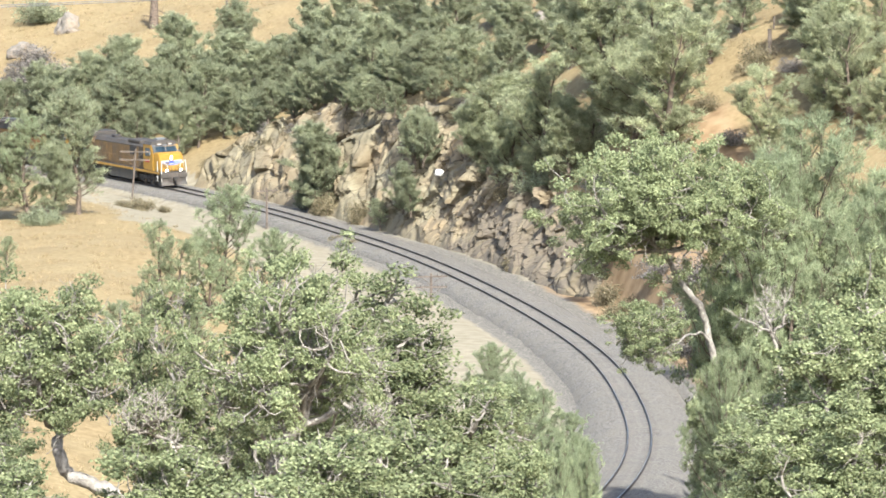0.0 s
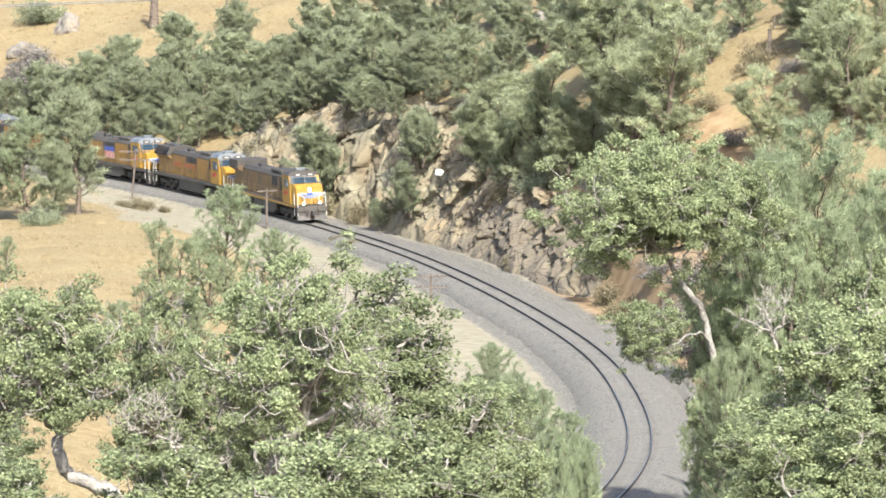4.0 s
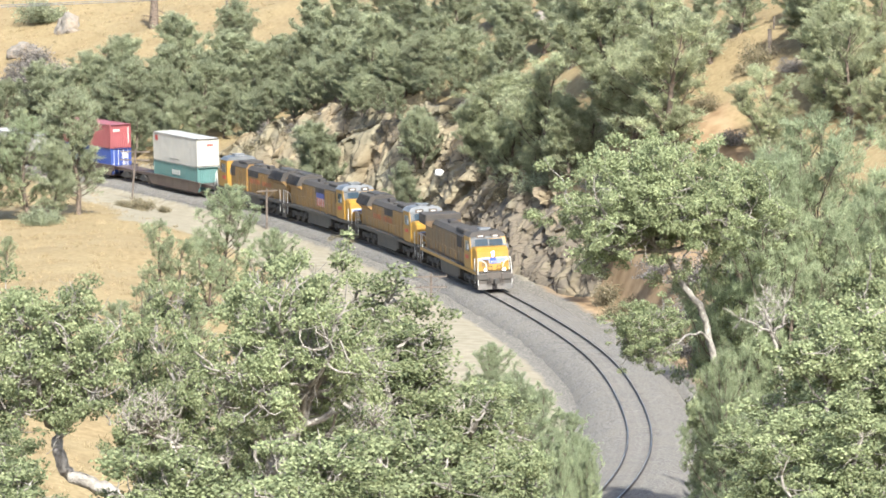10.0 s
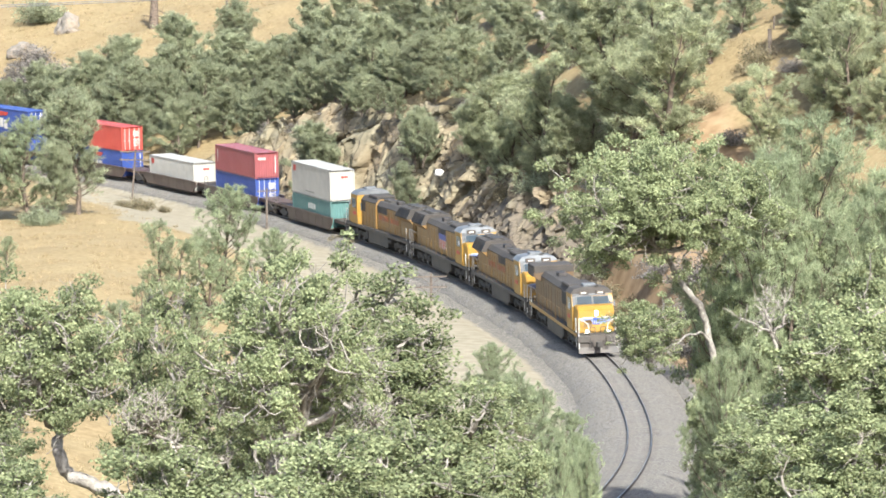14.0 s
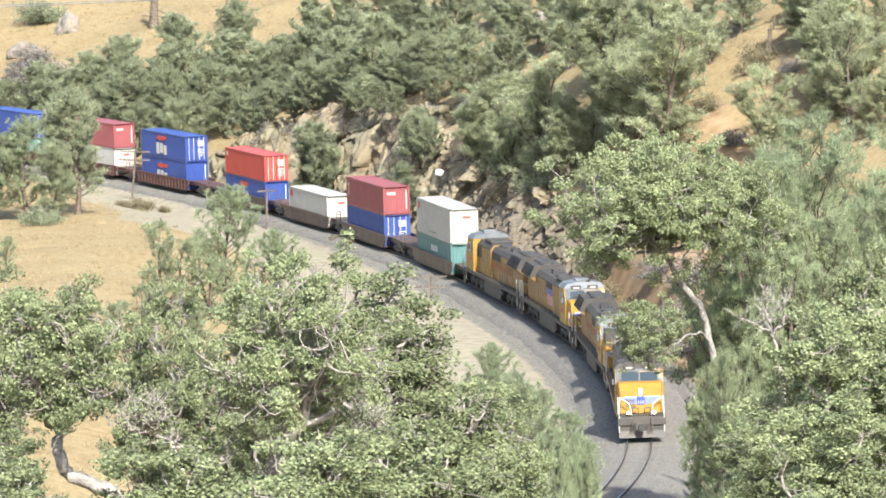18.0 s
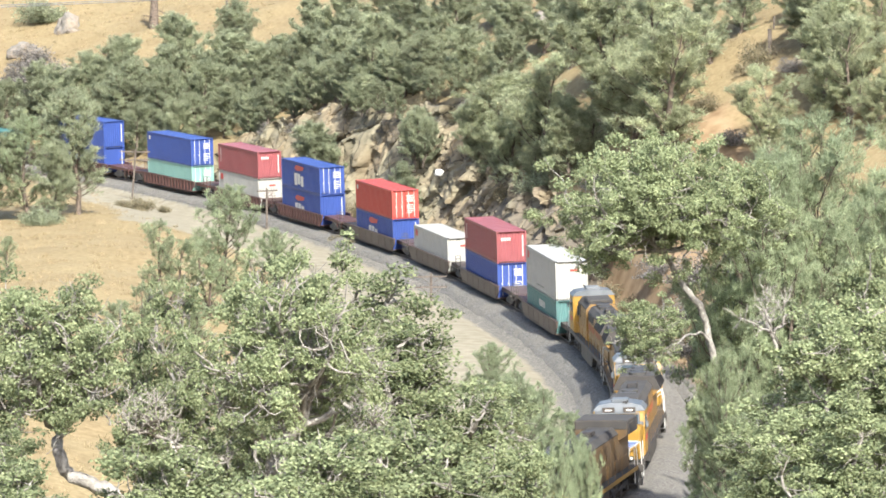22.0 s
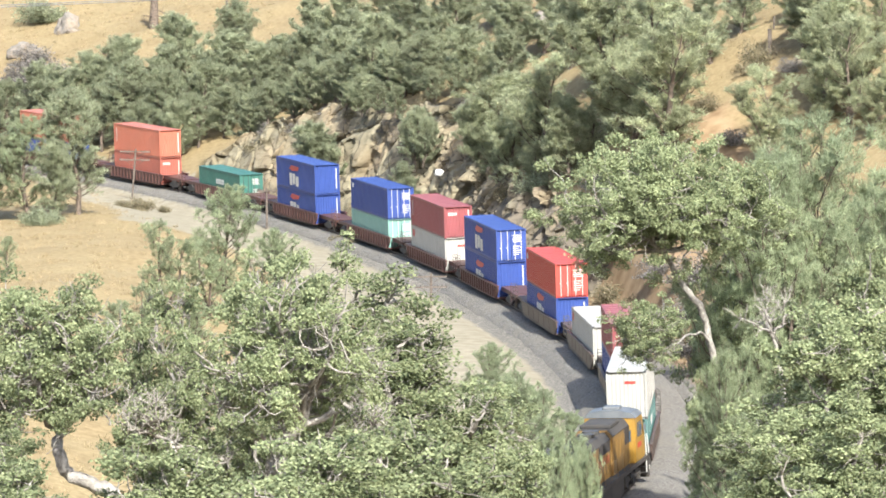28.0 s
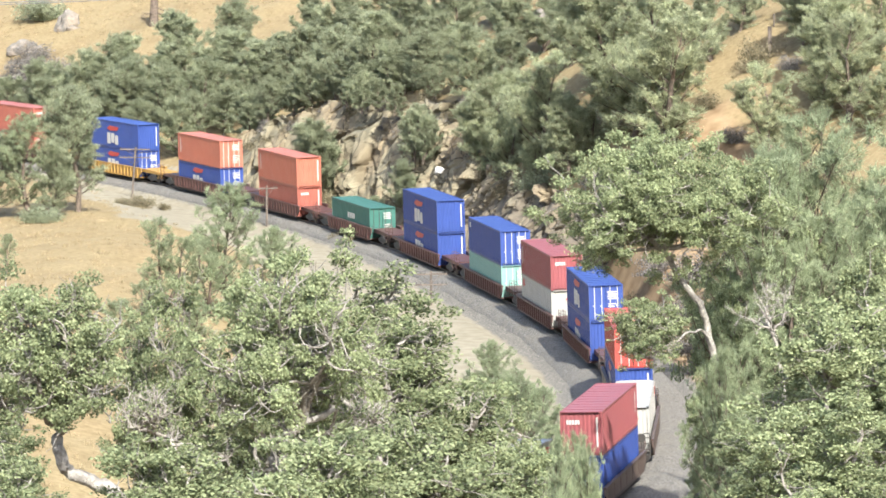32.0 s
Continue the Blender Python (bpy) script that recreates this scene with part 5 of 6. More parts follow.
        part("exhaust_pipe", boxes((-3.4, -2.6, -0.3, 0.3, 4.05, 4.45), bevel=0.04), M_DARKG, ob)
        part("inertial_filter_hatch", boxes((2.0, 4.6, -0.9, 0.9, 4.22, 4.5), bevel=0.08), M_ROOF, ob)
    part("hood_end", boxes((-10.45, -10.2, -0.9, 0.9, 1.62, 3.9), bevel=0.06), skin, ob)
    part("air_conditioner", boxes((L - 4.0, L - 3.1, -0.5, 0.5, 4.68, 4.9), bevel=0.05), M_CABROOF, ob)
    bm = rods([((L - 3.0, 0.35, 4.75), (L - 2.55, 0.42, 4.75)), ((L - 3.0, 0.45, 4.82), (L - 2.5, 0.52, 4.84)), ((L - 3.0, 0.25, 4.75), (L - 2.6, 0.25, 4.75))], 0.05, 6)
    part("horn", bm, M_TANK, ob)
    handrails(ob, [-10.0 + 1.85 * i for i in range(9)], 1.47)
    # side lettering as bars, and the large flag emblem
    hw = 1.08 if kind == "wing" else 1.01
    for sy in (-1, 1):
        if lettering:
            xs = np.linspace(-5.6, 0.6, 12) if kind == "flare" else np.linspace(-4.6, 3.6, 12)
            for q in [(x - 0.19, x + 0.19, sy * (hw + 0.03) - 0.01, sy * (hw + 0.03) + 0.01, 2.55, 2.98) for k, x in enumerate(xs) if k != 5]:
                part("letter_bar", boxes(q), M_LETTER, ob, "faded red unreadable letter")
        if flag:
            fl = part("flag_emblem", boxes((-1.4, 1.0, sy * (hw + 0.035) - 0.01, sy * (hw + 0.035) + 0.01, 2.1, 3.3)), M_WHITEP, ob, "large shield of red, white and blue")
            part("flag_field", boxes((-1.45, 1.05, sy * (hw + 0.05) - 0.01, sy * (hw + 0.05) + 0.01, 2.85, 3.32)), M_BLUEP, fl)
            for q in [(x - 0.13, x + 0.13, sy * (hw + 0.05) - 0.01, sy * (hw + 0.05) + 0.01, 2.12, 2.83) for x in (-1.1, -0.5, 0.1, 0.7)]:
                part("flag_stripe", boxes(q), M_REDP, fl)
        part("cab_number_bar", boxes((L - 3.9, L - 2.9, sy * 1.54 - 0.012, sy * 1.54 + 0.012, 2.45, 2.75)), M_REDP, cabp, "red unreadable number bar")
        dr = part("cab_door", boxes((L - 4.56, L - 4.49, min(sy * 0.72, sy * 1.38), max(sy * 0.72, sy * 1.38), 1.7, 3.75)), M_YELC, cabp)
        part("door_window", boxes((L - 4.585, L - 4.5, min(sy * 0.85, sy * 1.25), max(sy * 0.85, sy * 1.25), 2.9, 3.6)), M_GLASS, dr)
    return ob


# ---------------------------------------------------------------- well cars and containers


def car_truck(parent, x):
    bm = bmesh.new()
    for sy in (-1, 1):
        y = sy * 1.0
        prism(bm, [(-1.15, 0.38), (-1.2, 0.62), (-0.55, 0.72), (-0.3, 0.95), (0.3, 0.95), (0.55, 0.72), (1.2, 0.62), (1.15, 0.38), (0.5, 0.30), (-0.5, 0.30)], y - 0.08, y + 0.08)
    box(bm, -0.28, 0.28, -1.0, 1.0, 0.5, 0.8)
    t = part("truck", bm, M_UNDER, parent, "dark two-axle truck")
    t.location = (x, 0, 0)
    for ax in (-0.88, 0.88):
        w = part("wheelset", WHEELSET, None, t)
        w.location = (ax, 0, 0.47)
        w.scale = (0.88, 1, 0.88)


RIB = {}


def well_car(total_f, total_r, well, mat, ribs, label, trucks, group):
    """A well unit: origin under the well's middle; platforms reach total_f ahead and total_r behind."""
    ob = new("well_car")
    tagged(ob, label, "well car", group)
    h = well / 2
    for sy in (-1, 1):
        bm = bmesh.new()
        prism(bm, [(-h - 0.9, 1.35), (h + 0.9, 1.35), (h + 0.9, 0.95), (h, 0.32), (-h, 0.32), (-h - 0.9, 0.95)], sy * 1.42 - 0.04, sy * 1.42 + 0.04)
        box(bm, -h - 0.9, h + 0.9, sy * 1.42 - 0.1, sy * 1.42 + 0.1, 1.3, 1.42)
        box(bm, -h, h, sy * 1.42 - 0.09, sy * 1.42 + 0.09, 0.30, 0.40)
        side = part("side_sill", bm, mat, ob, "tall steel side of the well")
        if ribs:
            key = mat.name
            if key not in RIB:
                rb = boxes((-0.05, 0.05, -0.11, 0.11, 0.40, 1.30))
                me = bpy.data.meshes.new("rib")
                rb.to_mesh(me)
                rb.free()
                me.materials.append(mat)
                RIB[key] = me
            n = int(well / 0.82)
            for i in range(n + 1):
                r = part("rib", RIB[key], None, side)
                r.location = (-h + well * i / n, sy * 1.42 + sy * 0.03, 0)
        else:
            for i in range(6):
                x = -h + well * (i + 0.5) / 6
                part("side_panel", boxes((x - well / 13, x + well / 13, sy * 1.465 - 0.012, sy * 1.465 + 0.012, 0.48, 1.24)), mat, side)
    part("well_floor", boxes((-h, h, -1.38, 1.38, 0.30, 0.36)), mat, ob)
    for sgn, reach in ((1, total_f), (-1, total_r)):
        a, b = sgn * (h + 0.1), sgn * (reach - 0.25)
        bm = boxes((min(a, b), max(a, b), -0.45, 0.45, 0.92, 1.12))
        prism(bm, [(a, 0.95), (a, 1.28), (sgn * (h + 1.8), 1.28), (b, 1.18), (b, 0.95)], -1.0, 1.0)
        part("end_platform", bm, mat, ob, "flat end platform over the truck")
        for c in (-1.15, 1.15):
            part("end_ladder", rods([((sgn * (reach - 0.4), y, 0.6), (sgn * (reach - 0.4), y, 2.1)) for y in (c - 0.2, c + 0.2)] + [((sgn * (reach - 0.4), c - 0.2, z), (sgn * (reach - 0.4), c + 0.2, z)) for z in (0.8, 1.15, 1.5, 1.85, 2.1)], 0.022, 5), M_STEEL if not ribs else mat, ob)
    for x, cp in trucks:
        car_truck(ob, x)
        if cp:
            coupler(ob, math.copysign(abs(x) + 1.1, x), math.copysign(1, x))
    bm = bmesh.new()
    rod(bm, (-total_r + 0.7, 0.9, 1.9), (-total_r + 0.78, 0.9, 1.9), 0.28, 14)
    rod(bm, (-total_r + 0.74, 0.9, 1.2), (-total_r + 0.74, 0.9, 1.9), 0.03, 6)
    part("brake_wheel", bm, M_UNDER, ob)
    return ob


def corrugated(n, length, z0, z1, y, depth, axis="x"):
    """A wall of trapezoid corrugation, outward side at y."""
    xs, ys = [], []
    pitch = length / n
    for i in range(n):
        a = -length / 2 + i * pitch
        for fx, dy in ((0.0, 0), (0.30, 0), (0.5, -depth), (0.80, -depth)):
            xs.append(a + fx * pitch)
            ys.append(dy)
    xs.append(length / 2)
    ys.append(0)
    bm = bmesh.new()
    sg = 1 if y > 0 else -1
    lo = [bm.verts.new((x, y + sg * d, z0)) if axis == "x" else bm.verts.new((y + sg * d, x, z0)) for x, d in zip(xs, ys)]
    hi = [bm.verts.new((x, y + sg * d, z1)) if axis == "x" else bm.verts.new((y + sg * d, x, z1)) for x, d in zip(xs, ys)]
    fs = [bm.faces.new((lo[i], lo[i + 1], hi[i + 1], hi[i])) for i in range(len(lo) - 1)]
    return bm


LABELS = {"blue": "bright blue", "maroon": "faded maroon", "red": "bright red", "orange": "orange-red", "rust": "rust red", "white": "off-white", "teal": "weathered teal", "mint": "pale mint green", "green": "dark green"}


def container(colour, length, height, doors, logo, perch):
    """A corrugated steel shipping container, base at its origin; doors: at the leading end."""
    mat = COLOURS[colour]
    ob = new("shipping_container")
    tagged(ob, LABELS[colour] + " steel shipping container " + perch, "container", "containers on the train")
    h, w, t = length / 2, 1.22, height
    n = int(length / 0.29)
    for sy in (-1, 1):
        part("side_wall", corrugated(n, length - 0.3, 0.12, t - 0.1, sy * (w - 0.02), 0.035), mat, ob)
    bm = boxes((-h, h, -w, w, t - 0.045, t - 0.03))
    for i in range(int(length / 1.1)):
        x = -h + 0.5 + i * 1.1
        box(bm, x, x + 0.85, -w + 0.12, w - 0.12, t - 0.035, t - 0.012)
    part("roof", bm, mat, ob, "roof panel with shallow pressings")
    part("floor", boxes((-h, h, -w + 0.03, w - 0.03, 0.05, 0.14)), M_UNDER, ob)
    fr = []
    for sx in (-1, 1):
        for sy in (-1, 1):
            fr.append((sx * h - (0.14 if sx > 0 else 0), sx * h + (0 if sx > 0 else 0.14), sy * w - (0.1 if sy > 0 else 0), sy * w + (0 if sy > 0 else 0.1), 0.0, t))
    for sy in (-1, 1):
        for z0, z1 in ((0.02, 0.16), (t - 0.12, t - 0.005)):
            fr.append((-h, h, sy * w - (0.05 if sy > 0 else 0), sy * w + (0 if sy > 0 else 0.05), z0, z1))
    for sx in (-1, 1):
        for z0, z1 in ((0.02, 0.16), (t - 0.12, t - 0.005)):
            fr.append((sx * h - (0.06 if sx > 0 else 0), sx * h + (0 if sx > 0 else 0.06), -w, w, z0, z1))
    part("frame", boxes(*fr), mat, ob, "corner posts and rails")
    cast = []
    for sx in (-1, 1):
        for sy in (-1, 1):
            for z in (0.0, t - 0.118):
                cast.append((sx * h - 0.17 * (sx > 0) - 0.004 * (sx < 0), sx * h + 0.17 * (sx < 0) + 0.004 * (sx > 0), sy * w - 0.16 * (sy > 0) - 0.004 * (sy < 0), sy * w + 0.16 * (sy < 0) + 0.004 * (sy > 0), z, z + 0.119))
    for q in cast:
        part("corner_casting", boxes(q), M_TANK if colour == "white" else mat, ob)
    for sx, door in ((1, doors), (-1, not doors)):
        if door:
            for sy in (-1, 1):
                d = part("door", boxes((min(sx * (h - 0.05), sx * (h - 0.01)), max(sx * (h - 0.05), sx * (h - 0.01)), min(sy * 0.02, sy * 1.12), max(sy * 0.02, sy * 1.12), 0.17, t - 0.13)), mat, ob, "ribbed door leaf")
                for y in (0.3, 0.82):
                    bm = rods([((sx * (h + 0.015), sy * y, 0.12), (sx * (h + 0.015), sy * y, t - 0.1))], 0.028, 6)
                    box(bm, min(sx * h, sx * (h + 0.03)), max(sx * h, sx * (h + 0.03)), sy * y - 0.12, sy * y + 0.02, 1.05, 1.13)
                    part("locking_bar", bm, M_WHITEP if colour in ("blue", "red", "mint", "orange") else M_TANK, d, "pale galvanised locking bar")
            bars = []
            for r in range(4):
                z = t - 0.55 - r * 0.16
                bars.append((min(sx * h, sx * (h + 0.012)), max(sx * h, sx * (h + 0.012)), sx * 0.12, sx * 1.0) if False else (min(sx * h, sx * (h + 0.012)), max(sx * h, sx * (h + 0.012)), 0.1 + 0.05 * (r % 2), 0.75 + 0.12 * ((r * 3) % 2), z, z + 0.085))
            for r in range(5):
                z = 0.5 + r * 0.17
                bars.append((min(sx * h, sx * (h + 0.012)), max(sx * h, sx * (h + 0.012)), 0.15, 0.6 + 0.13 * (r % 3), z, z + 0.07))
            for q in bars:
                part("marking_bar", boxes(q), M_WHITEP, ob, "small white unreadable marking")
        else:
            part("end_wall", corrugated(9, 2.2, 0.12, t - 0.1, sx * (h - 0.02), 0.035, axis="y"), mat, ob)
            if colour != "white":
                part("height_stripe", boxes((min(sx * h, sx * (h + 0.01)), max(sx * h, sx * (h + 0.01)), sx * 0.86, sx * 0.86 + 0.09, 0.5, t - 0.35) if sx > 0 else (-h - 0.01, -h, -0.95, -0.86, 0.5, t - 0.35)), M_WHITEP, ob, "thin white vertical marking")
                if colour in ("maroon", "rust"):
                    for q in [(sx * h - 0.005, sx * h + 0.012, -0.85 + 0.16 * k, -0.74 + 0.16 * k, t - 0.75, t - 0.5) for k in range(5)]:
                        part("marking_bar", boxes(q), M_WHITEP, ob, "small white unreadable marking")
            else:
                part("marking_bar", boxes((sx * h - 0.005, sx * h + 0.012, -0.1, 0.55, t - 0.78, t - 0.62)), M_REDP, ob, "small red unreadable marking")
    for sy in (-1, 1):
        o = sy * (w + 0.004)
        y0, y1 = min(o - 0.006, o + 0.006), max(o - 0.006, o + 0.006)
        if logo == "red_block":
            part("logo_block", boxes((-h + 0.6, -h + 1.35, y0, y1, t - 0.85, t - 0.3)), M_REDP, ob, "small red block mark")
            part("lettering_bar", boxes((-h + 4.6, -h + 7.2, y0, y1, 0.42, 0.48)), M_TANK, ob, "faint unreadable line of lettering")
        elif logo == "swoosh":
            for q in [(-1.9 + 1.0 * k, -1.08 + 1.0 * k, y0, y1, 0.35 + 0.14 * (k == 1), 1.5 - 0.18 * (k == 2)) for k in range(3)]:
                part("logo_block", boxes(q), M_WHITEP, ob, "plain white logo shape")
            bm = bmesh.new()
            prism(bm, [(-1.9, 1.95), (-1.2, 2.28), (1.2, 2.2), (0.8, 1.86), (-1.0, 1.74)], y0, y1)
            part("logo_wing", bm, M_REDP, ob, "plain red logo shape")
        elif logo == "bars":
            for q in [(-0.9 + 0.6 * k, -0.5 + 0.6 * k, y0, y1, 1.35, 1.85) for k in range(4)]:
                part("lettering_bar", boxes(q), M_WHITEP, ob, "white unreadable lettering")
        elif logo == "stripe":
            part("height_stripe", boxes((-h + 0.75, -h + 0.87, y0, y1, 0.9, t - 0.4)), M_WHITEP, ob, "thin white vertical marking")
        elif logo == "tag":
            part("logo_block", boxes((-h + 0.5, -h + 0.95, y0, y1, t - 0.75, t - 0.35)), M_WHITEP, ob, "small white block mark")
    return ob


# ---------------------------------------------------------------- the train
MOVERS = []
LEN = 12.19
for (mid, *spec) in ((-11.2, "wing", "yellow and grey freight locomotive with lit headlights leading the train", False, False, True),
                     (-33.6, "flare", "yellow and grey freight locomotive with red side lettering", False, True, False),
                     (-56.2, "flare", "yellow and grey freight locomotive with a large flag emblem", True, False, False)):
    MOVERS.append((locomotive(spec[0], spec[1], flag=spec[2], lettering=spec[3], lit=spec[4]), mid, 13.8, False))
MOVERS.append((locomotive("flare", "yellow and grey freight locomotive running backwards ahead of the containers", lettering=True), -78.2, 13.8, True))

LOADS = [
    (-94.3, "brown", (5.0, 5.9), (("teal", 2.45, False, "bars"), ("white", 2.95, False, "red_block"))),
    (-118.2, "brown", (5.9, 3.7), (("blue", 2.72, True, ""), ("maroon", 2.55, False, "stripe"))),
    (-137.1, "brown", (3.7, 3.8), (("white", 2.9, False, "red_block"),)),
    (-156.8, "brown", (3.8, 5.9), (("blue", 2.65, False, "swoosh"), ("red", 2.55, True, "tag"))),
    (-180.8, "maroon", (5.9, 3.7), (("blue", 2.82, False, "swoosh"), ("blue", 2.58, True, "swoosh"))),
    (-200.5, "maroon", (3.7, 4.0), (("white", 2.8, False, "red_block"), ("maroon", 2.62, False, "stripe"))),
    (-220.8, "maroon", (3.9, 5.8), (("mint", 2.5, True, ""), ("blue", 2.75, True, "tag"))),
    (-244.8, "maroon", (5.8, 5.8), (("blue", 2.7, False, "swoosh"), ("blue", 2.8, False, "swoosh"))),
    (-268.8, "maroon", (5.8, 5.6), (("green", 2.75, True, "bars"),)),
    (-292.2, "maroon", (5.6, 5.8), (("rust", 2.7, False, ""), ("orange", 2.85, False, "stripe"))),
    (-316.3, "maroon", (5.8, 5.6), (("blue", 2.65, True, "swoosh"), ("orange", 2.8, True, "stripe"))),
    (-339.7, "yellow", (5.6, 6.5), (("blue", 2.7, True, "swoosh"), ("blue", 2.8, False, "swoosh"))),
    (-366.8, "maroon", (6.5, 5.8), (("rust", 2.7, False, ""), ("rust", 2.9, False, "stripe"))),
]
WELLS = {"brown": (M_WELLBR, False, "brown smooth-sided double-stack well car"), "maroon": (M_WELLMR, True, "maroon ribbed double-stack well car"), "yellow": (M_WELLYE, True, "dirty yellow ribbed double-stack well car")}
for front, shade, (pf, pr), stack in LOADS:
    mid = front - LEN / 2
    mat, ribs, label = WELLS[shade]
    f, r = LEN / 2 + pf, LEN / 2 + pr
    trucks = [(-r + (2.4 if pr > 5 else 0.0), pr > 5)]
    if pf > 5:
        trucks.append((f - 2.4, True))
    MOVERS.append((well_car(f, r, LEN + 0.5, mat, ribs, label, trucks, "well cars of the train"), mid, 2 * LEN / 2 + 7.0, False))
    z = 0.36
    for k, (colour, height, doors, logo) in enumerate(stack):
        where = "in a " + shade + " well car" if k == 0 else "stacked on another container"
        MOVERS.append((container(colour, LEN, height, doors, logo, where), mid, 2 * LEN / 2 + 7.0, z))
        z += height + 0.02

# ---------------------------------------------------------------- poles, wires, posts, boulders, brush
M_POLE = noisy("weathered_pole_wood", [(0.3, (0.06, 0.048, 0.04)), (0.7, (0.15, 0.122, 0.10))], scale=3, bump=0.4)
M_WIRE = noisy("dull_cable", [(0.3, (0.10, 0.10, 0.10)), (0.7, (0.18, 0.18, 0.18))], scale=1)


def line_pole(x, y, h, arm, arms, turn, lean, label):
    ob = tagged(new("utility_pole"), label, "utility pole", "old line poles beside the track")
    bm = bmesh.new()
    rod(bm, (0, 0, -0.4), (lean * h, 0, h), 0.10, 9)
    part("post", bm, M_POLE, ob)
    for k in range(arms):
        z = h - 0.25 - 0.85 * k
        c = lean * z
        part("crossarm", boxes((c - arm / 2, c + arm / 2, -0.16, -0.08, z - 0.06, z + 0.06)), M_POLE, ob)
        for sx in (-1, 1):
            part("brace", rods([((c, -0.1, z - 0.75), (c + sx * arm * 0.3, -0.12, z - 0.05))], 0.022, 5), M_POLE, ob)
            for f in (0.2, 0.34, 0.47):
                part("insulator", rods([((c + sx * arm * f, -0.12, z + 0.06), (c + sx * arm * f, -0.12, z + 0.2))], 0.035, 6), M_TANK, ob)
    ob.matrix_basis = Matrix.LocRotScale((x, y, gz(x, y)), Euler((0, 0, turn)), (1, 1, 1))


line_pole(-32.12, 359.0, 5.2, 3.2, 2, radians(-12), 0.085, "weathered wooden utility pole with two crossarms")
line_pole(-16.95, 327.8, 3.9, 2.3, 1, radians(35), 0.0, "short wooden line pole with one crossarm")
line_pole(-0.97, 260.9, 2.8, 2.6, 2, radians(10), 0.0, "low wooden line pole with two crossarms")


def post(name, x, y, h, r, label):
    bm = bmesh.new()
    rod(bm, (0, 0, -0.3), (0.02, 0, h), r, 8)
    ob = tagged(part(name, bm, M_POLE), label, "post", "fence posts on the hill")
    ob.location = (x, y, gz(x, y))


post("wooden_post", 27.57, 277.5, 2.5, 0.17, "thick weathered wooden post on the slope")
for x, y, h in ((24.5, 309.2, 1.1), (26.78, 292.0, 1.35), (25.62, 299.5, 1.0), (28.42, 284.1, 1.1), (23.39, 317.6, 1.1)):
    post("fence_post", x, y, h, 0.07, "thin old wooden fence post in dry grass")

for k, (z0, z1) in enumerate(((16.1, 17.9), (15.85, 17.7))):
    pts = [((-70 + 5 * i), 415.0 + k * 0.6, z0 + (z1 - z0) * i / 9 - 0.15 * math.sin(math.pi * i / 9)) for i in range(10)]
    tagged(part("overhead_cable", mesh_from("overhead_cable", *tube_np(pts, [0.05] * len(pts), 5), [M_WIRE]), None), "thin sagging overhead cable above the dry hill", "cable", "overhead cables")
# the two masts that hold the cables, outside the view
for x, z in ((-70, 16.3), (-25, 18.1)):
    bm = bmesh.new()
    g = gz(x, 415.3)
    rod(bm, (0, 0, -0.4), (0, 0, z - g), 0.12, 8)
    ob = tagged(part("cable_mast", bm, M_POLE), "plain wooden mast holding the cables", "post")
    ob.location = (x, 415.3, g)

for k, (x, y, sx, sz, m) in enumerate(((-47.43, 462.7, 2.0, 2.3, M_BOULDER), (-52.38, 454.3, 2.1, 1.5, M_BOULDER), (-50.81, 453.4, 1.1, 0.8, M_BOULDER), (-46.59, 460.8, 0.9, 0.7, M_BOULDER), (-40.84, 440.4, 0.5, 0.4, M_BOULDER), (-11.54, 323.2, 0.25, 0.2, M_BOULDER), (-9.3, 315.7, 0.3, 0.22, M_BOULDER), (9.94, 340.9, 2.2, 1.6, M_BOULDER), (12.0, 334.3, 1.2, 0.9, M_BOULDER), (-51.93, 286.0, 0.5, 0.4, M_BOULDER), (-44.06, 315.7, 0.8, 0.6, M_WHITEROCK), (-41.86, 310.2, 0.4, 0.35, M_WHITEROCK))):
    ob = tagged(part("boulder", boulder_mesh("boulder", 1.7 * k + 1, sx, sx * 0.85, sz, m), None), "weathered pale grey boulder in dry grass" if m is M_BOULDER else "pale rounded boulder in dry grass", "boulder", "boulders in the grass")
    ob.location = (x, y, gz(x, y) - 0.05)
_p = at(109.2, 7.6, 5.7)
wr = tagged(part("white_rock", boulder_mesh("white_rock", 4.4, 0.46, 0.45, 0.44, M_WHITEROCK), None), "smooth white rock lodged in the rock cut", "rock")
wr.location = _p

BRUSH = [kind_of("green_bush", bush_parts(71, 2, 4, 0.16, 5200, M_PINE), "rounded dark green bush on the dry hill", "bush", 2, 4, ("stem", "foliage")),
         kind_of("dry_bush", bush_parts(72, 1.6, 3, 0.13, 4200, M_BUSH), "olive-brown dry bush on dry grass", "bush", 1.6, 3, ("stem", "foliage")),
         kind_of("grey_bush", bush_parts(73, 1.6, 3, 0.12, 4200, M_GREYBUSH), "leafless grey brush on dry grass", "bush", 1.6, 3, ("stem", "foliage"))]
GREEN_BUSHES = [(-52.0, 471.0, 3.0, 5.6), (-37.31, 312.0, 1.7, 2.8), (-35.92, 310.2, 1.2, 2.0), (8.53, 291.6, 2.2, 3.5), (22.0, 248.8, 1.8, 3.0), (25.95, 241.3, 2.0, 3.4), (14.16, 263.7, 1.9, 3.0)]
